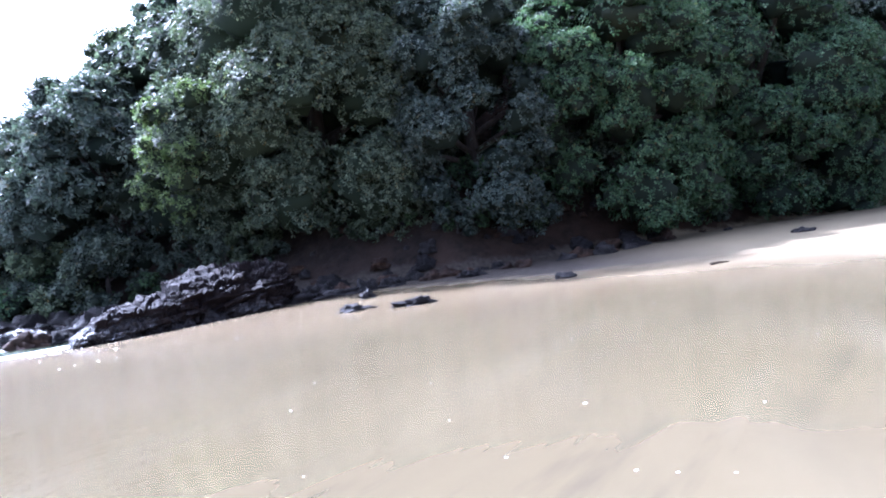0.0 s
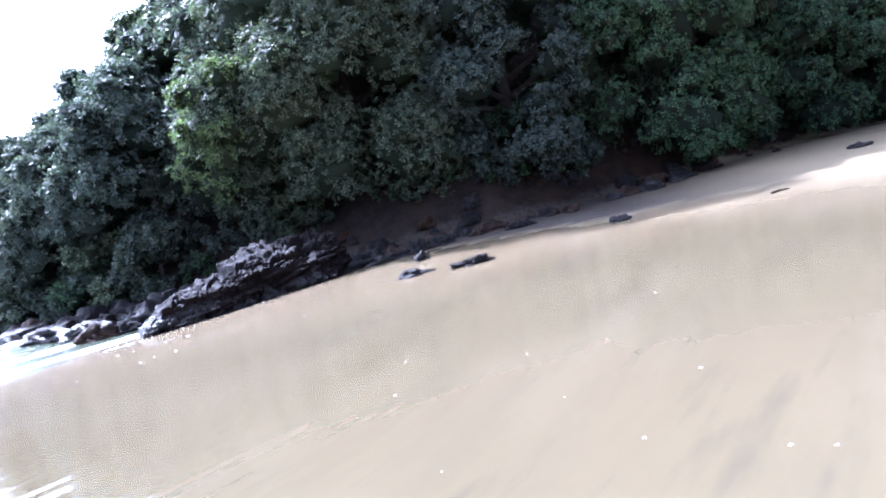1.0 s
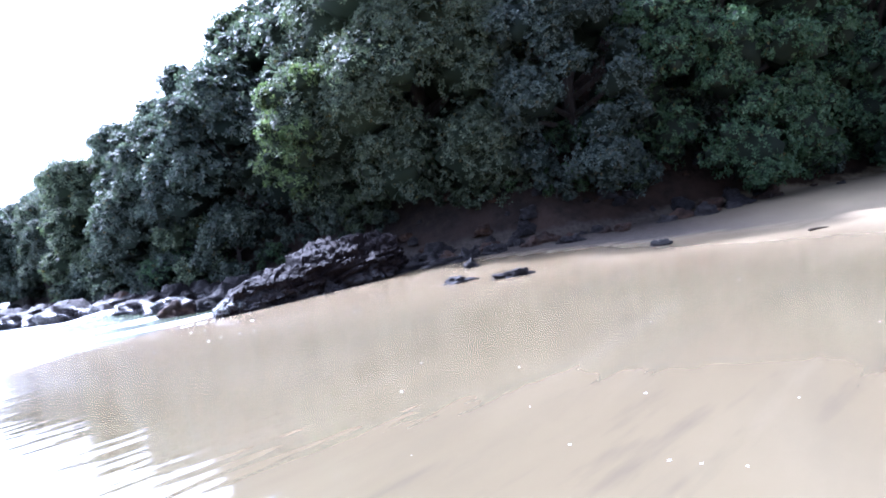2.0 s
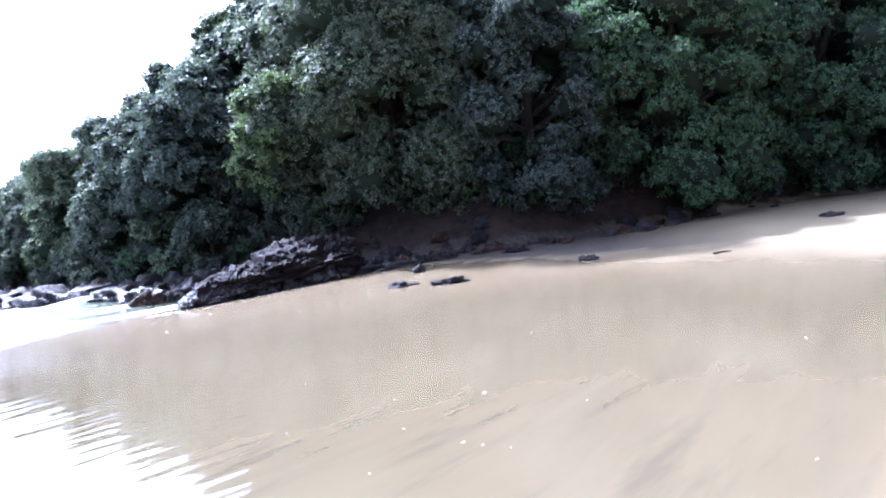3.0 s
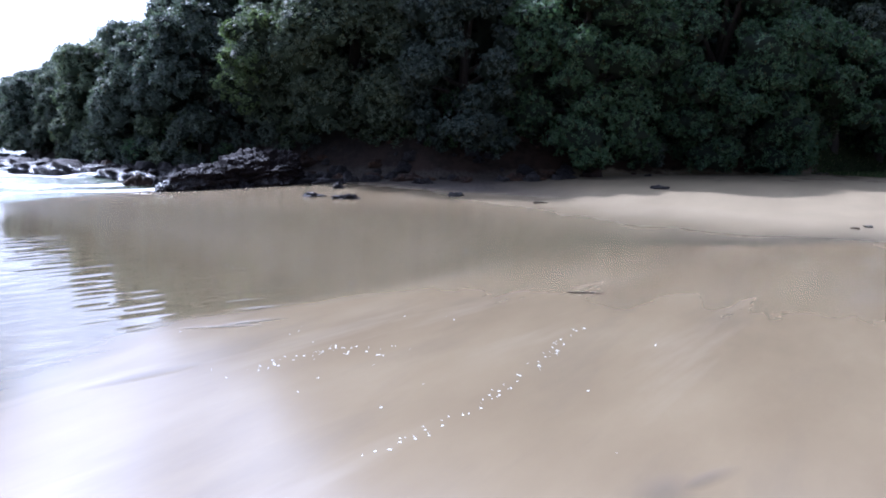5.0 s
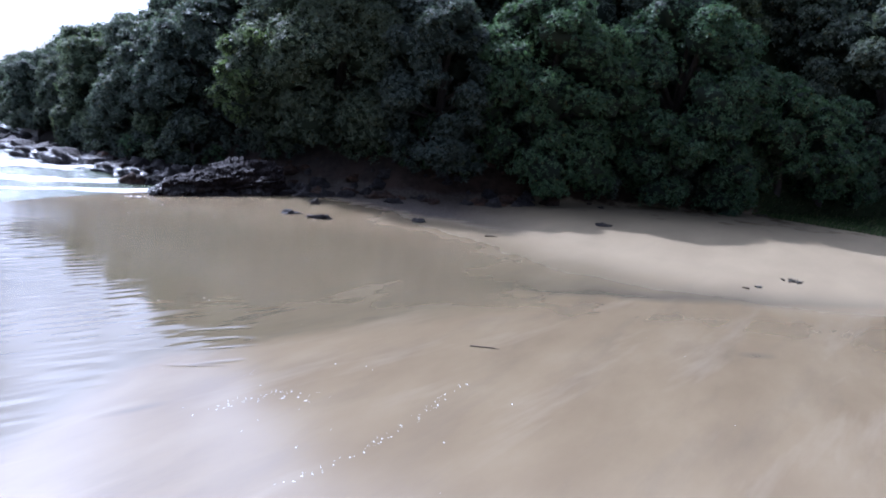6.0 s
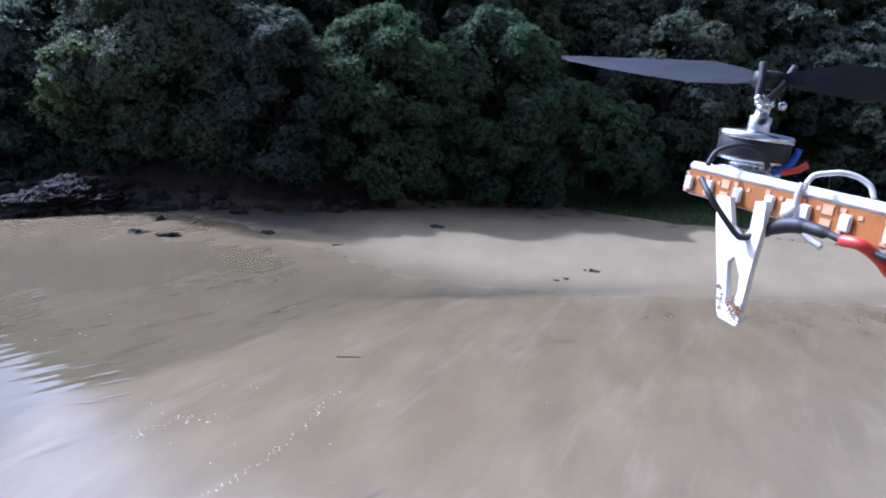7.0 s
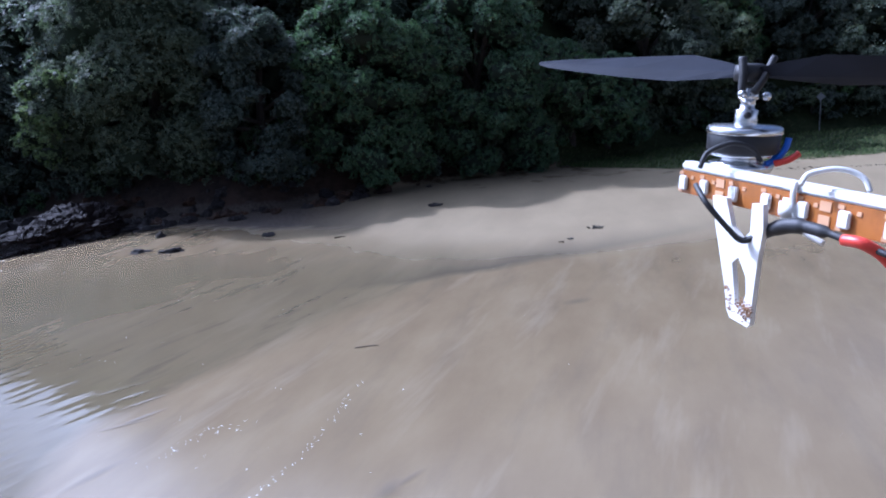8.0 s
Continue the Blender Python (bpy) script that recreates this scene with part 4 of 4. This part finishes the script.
# ---- the hovering multirotor: one arm of it ----
HOVER = pose(8.438, -11.078, 5.472, 77.58 - 90, -0.03, -0.23)
WHITE_PLASTIC = plain("white_plastic", (0.78, 0.77, 0.75), 0.4)
BLACK_PLASTIC = plain("black_plastic", (0.014, 0.014, 0.016), 0.5)
BLADE = plain("dark_blade_plastic", (0.016, 0.018, 0.026), 0.7)
BLADE.node_tree.nodes["Principled BSDF"].inputs["Specular IOR Level"].default_value = 0.1
BLACK_RUBBER = plain("black_rubber", (0.02, 0.02, 0.022), 0.6)
ALUMINIUM = plain("aluminium", (0.72, 0.73, 0.75), 0.25, 1.0)
STRIP = plain("orange_led_strip", (0.36, 0.125, 0.020), 0.38, 0.0, 90)
COPPER = plain("pale_copper_pad", (0.62, 0.36, 0.2), 0.4)
BLUE_WIRE = plain("blue_sleeve", (0.03, 0.13, 0.62), 0.4)
RED_WIRE = plain("red_sleeve", (0.62, 0.05, 0.03), 0.4)
SANDY = plain("sand_stuck_on", (0.34, 0.20, 0.11), 0.9, 0.0, 300)


def mm(right, up, ahead):
    return Vector((right / 1000, ahead / 1000, up / 1000))


def lathe(bm, centre, axis_up, profile, sides=28):
    """Turned part: (radius, height) pairs in mm about an axis."""
    q = Vector(axis_up).to_track_quat("Z", "Y").to_matrix()
    rings = []
    for r, h in profile:
        rings.append([bm.verts.new(centre + q @ Vector((r / 1000 * math.cos(2 * math.pi * i / sides), r / 1000 * math.sin(2 * math.pi * i / sides), h / 1000))) for i in range(sides)])
    for r0, r1 in zip(rings, rings[1:]):
        for i in range(sides):
            bm.faces.new((r0[i], r0[(i + 1) % sides], r1[(i + 1) % sides], r1[i]))
    bm.faces.new(rings[0][::-1])
    bm.faces.new(rings[-1])
    for f in bm.faces:
        f.smooth = True


def tube(bm, pts, r, sides=8):
    """A wire through points, rounded with a spline."""
    p = [Vector(v) for v in pts]
    fine = []
    for i in range(len(p) - 1):
        a, b, c, d = p[max(0, i - 1)], p[i], p[i + 1], p[min(len(p) - 1, i + 2)]
        for k in range(6):
            t = k / 6
            fine.append(0.5 * (2 * b + (c - a) * t + (2 * a - 5 * b + 4 * c - d) * t * t + (3 * b - a - 3 * c + d) * t ** 3))
    fine.append(p[-1])
    rings = []
    for i, v in enumerate(fine):
        way = fine[min(i + 1, len(fine) - 1)] - fine[max(i - 1, 0)]
        q = way.to_track_quat("Z", "Y").to_matrix()
        rr = r[i * (len(r) - 1) // (len(fine) - 1)] if isinstance(r, (list, tuple)) else r
        rings.append([bm.verts.new(v + q @ Vector((rr / 1000 * math.cos(2 * math.pi * k / sides), rr / 1000 * math.sin(2 * math.pi * k / sides), 0))) for k in range(sides)])
    for r0, r1 in zip(rings, rings[1:]):
        for k in range(sides):
            bm.faces.new((r0[k], r0[(k + 1) % sides], r1[(k + 1) % sides], r1[k]))
    bm.faces.new(rings[0][::-1])
    bm.faces.new(rings[-1])
    for f in bm.faces:
        f.smooth = True


def block(bm, corner, right, up, ahead, bevel=0.4):
    """A bevelled box from a corner and three edges."""
    vs = [bm.verts.new(corner + right * i + up * j + ahead * k) for k in (0, 1) for j in (0, 1) for i in (0, 1)]
    made = [bm.faces.new([vs[i] for i in f]) for f in ((0, 2, 3, 1), (4, 5, 7, 6), (0, 1, 5, 4), (2, 6, 7, 3), (0, 4, 6, 2), (1, 3, 7, 5))]
    bmesh.ops.recalc_face_normals(bm, faces=made)
    if bevel:
        edges = list({e for f in made for e in f.edges})
        bmesh.ops.bevel(bm, geom=edges, offset=bevel / 1000, segments=2, affect="EDGES")


def prism(bm, outline, thick):
    """A plate with the outline (right, up) in mm turned towards the lens's side."""
    near, back_ = [], []
    for x, y in outline:
        d = 284 - (x - 110) * 2.0
        p = mm(x * d / 280, y * d / 280, d)
        near.append(bm.verts.new(p))
        back_.append(bm.verts.new(p + mm(thick * 0.4, 0, thick * 0.2)))
    made = [bm.faces.new(near), bm.faces.new(back_[::-1])]
    n = len(outline)
    for i in range(n):
        made.append(bm.faces.new((near[i], back_[i], back_[(i + 1) % n], near[(i + 1) % n])))
    bmesh.ops.recalc_face_normals(bm, faces=made)


def multirotor():
    root = tagged(new("drone_arm"), "drone arm with orange light strip, motor and white landing leg", "drone")
    root.matrix_world = HOVER
    # the arm runs from the motor back past the lens
    tip, near = mm(108.2, 30.8, 311), mm(183.0, -34.4, 81)
    run = near - tip
    across = run.cross(Vector((0, 0, 1))).normalized()
    if across.x < 0:
        across = -across
    upward = across.cross(run).normalized()
    if upward.z < 0:
        upward = -upward
    # beam
    bm = bmesh.new()
    block(bm, tip - upward * 0.0056 + across * 0.0010, run, upward * 0.0110, across * 0.009, 0.8)
    part("beam", bm, WHITE_PLASTIC, root, "white plastic beam")
    # light strip on the inner side
    bm = bmesh.new()
    block(bm, tip - upward * 0.0050, run, upward * 0.0100, across * 0.0008, 0)
    strip = part("light_strip", bm, STRIP, root, "orange flexible light strip")
    along = run.normalized()
    for i in range(14):
        at = tip + along * (0.0002 + 0.0172 * i - (0.0040 if i else 0.0))
        bm = bmesh.new()
        block(bm, at - upward * 0.0034 - across * 0.0018, along * 0.0047, upward * 0.0060, across * 0.0018, 0.5)
        part("led", bm, WHITE_PLASTIC, strip)
        # copper pads: a pair by each light, and the cut marks between every third
        for lift, shift, wide in ((0.0028, -0.0012, 0.0024), (-0.0046, -0.0012, 0.0024), (0.0016, 0.0062, 0.0018)) + (((0.0008, 0.0088, 0.0046), (-0.0042, 0.0088, 0.0046)) if i % 3 == 1 else ()):
            bm = bmesh.new()
            block(bm, at + along * shift + upward * lift - across * 0.0004, along * wide, upward * (0.0034 if wide > 0.004 else 0.0014), across * 0.0004, 0)
            part("solder_pad", bm, COPPER, strip)
    # tape and cap on top
    bm = bmesh.new()
    block(bm, tip + upward * 0.0052 - across * 0.0007, run * 0.98, upward * 0.0036, across * 0.006, 0.9)
    part("top_cover", bm, WHITE_PLASTIC, root, "white top cover")
    # cable ties
    bm = bmesh.new()
    tube(bm, [mm(122.5, 21.5, 240), mm(125.0, 24.6, 240), mm(129.0, 25.6, 239), mm(133.2, 25.8, 237), mm(137.4, 24.4, 235), mm(140.4, 21.4, 233), mm(141.3, 17.0, 232)], 0.95)
    part("cable_tie", bm, WHITE_PLASTIC, root)
    bm = bmesh.new()
    at = tip + along * 0.0575
    block(bm, at - upward * 0.0052 - across * 0.0034, along * 0.0085, upward * 0.0080, across * 0.0034, 1.5)
    tube(bm, [at + upward * 0.0095 - across * 0.0012 + along * 0.006, at + upward * 0.003 - across * 0.0020 + along * 0.006, at - upward * 0.004 - across * 0.0016 + along * 0.008, at - upward * 0.0085 + along * 0.012, at - upward * 0.011 + across * 0.002 + along * 0.018], 1.1)
    part("cable_tie", bm, WHITE_PLASTIC, root)
    # motor
    top = mm(130.0, 34.2, 300)
    lean = Vector((0.07, -0.27, 1.0)).normalized()
    bm = bmesh.new()
    lathe(bm, top, lean, [(12.2, -1.5), (13.0, 0.0), (13.0, 1.6), (9.0, 2.4), (8.6, 4.4), (13.4, 5.0), (13.6, 6.4)])
    motor = part("motor", bm, ALUMINIUM, root, "aluminium motor with black bell")
    bm = bmesh.new()
    lathe(bm, top, lean, [(14.0, 6.3), (14.5, 7.0), (14.6, 13.6), (14.2, 14.2)])
    part("bell", bm, BLACK_PLASTIC, motor, "black motor bell")
    bm = bmesh.new()
    lathe(bm, top, lean, [(14.9, 14.1), (15.2, 14.5), (15.2, 16.2), (14.2, 17.2), (5.0, 17.9)])
    part("end_cap", bm, ALUMINIUM, motor)
    bm = bmesh.new()
    lathe(bm, top, lean, [(4.5, 17.6), (4.6, 18.0), (4.6, 23.6), (4.2, 24.0), (3.0, 24.1), (3.0, 28.0), (4.0, 28.2), (4.1, 29.6), (3.6, 31.0), (3.2, 33.6), (2.0, 34.6)], 24)
    adapter = part("shaft_adapter", bm, ALUMINIUM, motor)
    bm = bmesh.new()
    lathe(bm, top + lean * 0.0208 + Vector((-0.0014, -0.0044, 0)), Vector((-0.3, -1.0, -0.25)), [(1.5, 0.0), (1.5, 0.4), (0.3, 0.5)], 12)
    part("set_screw", bm, BLACK_RUBBER, adapter, "dark set screw")
    # propeller at rest
    hub = top + lean * 0.0385
    bm = bmesh.new()
    lathe(bm, hub, lean, [(3.0, -3.4), (6.4, -3.0), (6.8, 0.0), (6.4, 3.4), (3.0, 4.2)], 20)
    prop = part("propeller", bm, BLACK_PLASTIC, root, "black two-bladed propeller at rest")
    for turn in (0.0, math.pi):
        bm = bmesh.new()
        way = Vector((-0.55, 0.835, 0.0)) * math.cos(turn)
        way = (way - lean * way.dot(lean)).normalized()
        flatw = lean.cross(way).normalized()
        rows_ = []
        for f, wd, tw in ((0.03, 3.2, -40), (0.12, 6.5, -40), (0.28, 11.4, -36), (0.5, 11.2, -30), (0.75, 9.0, -25), (0.92, 6.4, -22), (1.0, 1.8, -20)):
            c = hub + way * 0.125 * f + lean * 0.003 * f * f
            w = flatw * math.cos(radians(tw)) + lean * math.sin(radians(tw))
            n = w.cross(way).normalized()
            rows_.append([bm.verts.new(c + w * wd * 0.6 / 1000), bm.verts.new(c + n * 0.0011), bm.verts.new(c - w * wd * 1.1 / 1000), bm.verts.new(c - n * 0.0011)])
        for r0, r1 in zip(rows_, rows_[1:]):
            for k in range(4):
                bm.faces.new((r0[k], r0[(k + 1) % 4], r1[(k + 1) % 4], r1[k]))
        bm.faces.new(rows_[0][::-1])
        bm.faces.new(rows_[-1])
        bmesh.ops.recalc_face_normals(bm, faces=bm.faces)
        part("blade", bm, BLADE, prop)
    bm = bmesh.new()
    tube(bm, [hub + Vector((-0.0074, -0.0062, -0.0085)), hub + Vector((-0.0066, -0.0068, -0.002)), hub + Vector((-0.0058, -0.0060, 0.0055))], 1.7)
    tube(bm, [hub + Vector((-0.0030, -0.0066, -0.0095)), hub + Vector((0.0015, -0.0072, -0.004)), hub + Vector((0.0078, -0.0050, 0.0050))], 1.5)
    part("rubber_ring", bm, BLACK_RUBBER, prop)
    for sx_ in (-0.0076, 0.0070):
        bm = bmesh.new()
        bmesh.ops.create_uvsphere(bm, u_segments=12, v_segments=8, radius=0.0018)
        bmesh.ops.translate(bm, vec=hub + Vector((sx_, -0.0070 if sx_ < 0 else 0.002, -0.0095)), verts=bm.verts)
        part("screw", bm, ALUMINIUM, prop)
    # landing leg: two rails, a bridge and a foot
    bm = bmesh.new()
    prism(bm, [(108.9, 21.6), (114.0, 20.5), (115.2, 9.2), (118.6, 3.6), (116.8, -3.2), (114.3, -5.4), (114.1, -22.3), (110.9, -24.1), (110.7, -13.3), (109.1, 9.2)], 6)
    prism(bm, [(123.5, 18.3), (127.6, 17.8), (126.7, 7.0), (124.2, -3.2), (122.2, -13.3), (120.4, -22.8), (117.0, -22.3), (118.6, -17.8), (119.0, -11.0), (116.8, -3.2), (118.6, 3.6), (121.9, 7.0)], 6)
    prism(bm, [(110.9, -24.1), (114.1, -22.3), (117.0, -22.3), (120.4, -22.8), (119.2, -30.2), (117.9, -31.3), (111.8, -27.3)], 6)
    leg = part("landing_leg", bm, WHITE_PLASTIC, root, "white plastic landing leg with a slot")
    bm = bmesh.new()
    grit = random.Random(4)
    for i in range(240):
        x_ = grit.gauss(118.2, 1.9) if i % 5 else grit.gauss(111.8, 0.7)
        y_ = grit.gauss(-25.0 + (x_ - 118) * -0.5, 2.0) if i % 5 else grit.uniform(-24.5, -14.5)
        if not (110.8 < x_ < 120.6 - max(0.0, -23 - y_) * 0.15 and -31 + max(0.0, 118 - x_) * 0.6 < y_):
            continue
        d_ = 283 - (x_ - 110) * 2.0
        bmesh.ops.create_icosphere(bm, subdivisions=1, radius=grit.uniform(0.00015, 0.00042), matrix=Matrix.Translation(mm(x_ * d_ / 280, y_ * d_ / 280, d_)) @ Matrix.Diagonal((1.3, 0.6, 1.0, 1)))
    part("sandy_foot", bm, SANDY, leg, "brown sand stuck to the foot")
    # wires
    bm = bmesh.new()
    tube(bm, [mm(106, 33.5, 284), mm(109.3, 39.1, 284), mm(115.7, 41.8, 283), mm(121.4, 42.1, 283), mm(128.2, 39.5, 284), mm(132.1, 34.4, 286)], 1.05)
    part("motor_wire", bm, BLACK_RUBBER, root)
    bm = bmesh.new()
    tube(bm, [mm(99.0, 26, 272), mm(98.3, 20.2, 264), mm(100.8, 15.0, 262), mm(105.7, 8.6, 262), mm(110.5, 3.6, 262), mm(114.6, 4.5, 259), mm(116.4, 6.0, 255), mm(117.9, 7.2, 250), mm(120.6, 7.7, 245), mm(122.9, 7.0, 240), mm(126.4, 4.3, 232), mm(130.0, 0.7, 224), mm(140, -8, 205)], [1.1, 1.1, 1.1, 1.15, 1.25, 1.6, 2.5, 2.8, 2.8, 2.2, 1.3, 1.1, 1.1])
    part("motor_wire", bm, BLACK_RUBBER, root)
    for pts, mt in (([mm(136.4, 33.4, 291), mm(141.5, 36.0, 290), mm(144.5, 39.9, 289), mm(145.5, 43.4, 288)], BLUE_WIRE), ([mm(138.5, 33.2, 288), mm(144.0, 34.4, 286), mm(147.6, 36.6, 285)], RED_WIRE)):
        bm = bmesh.new()
        tube(bm, pts, 1.35)
        part("wire_sleeve", bm, mt, root)
    bm = bmesh.new()
    tube(bm, [mm(127.5, 2.0, 226), mm(129.8, 0.6, 220), mm(134.8, -3.2, 219), mm(138.9, -8.2, 218), mm(146, -18, 212)], 2.0)
    part("power_wire", bm, RED_WIRE, root)


multirotor()
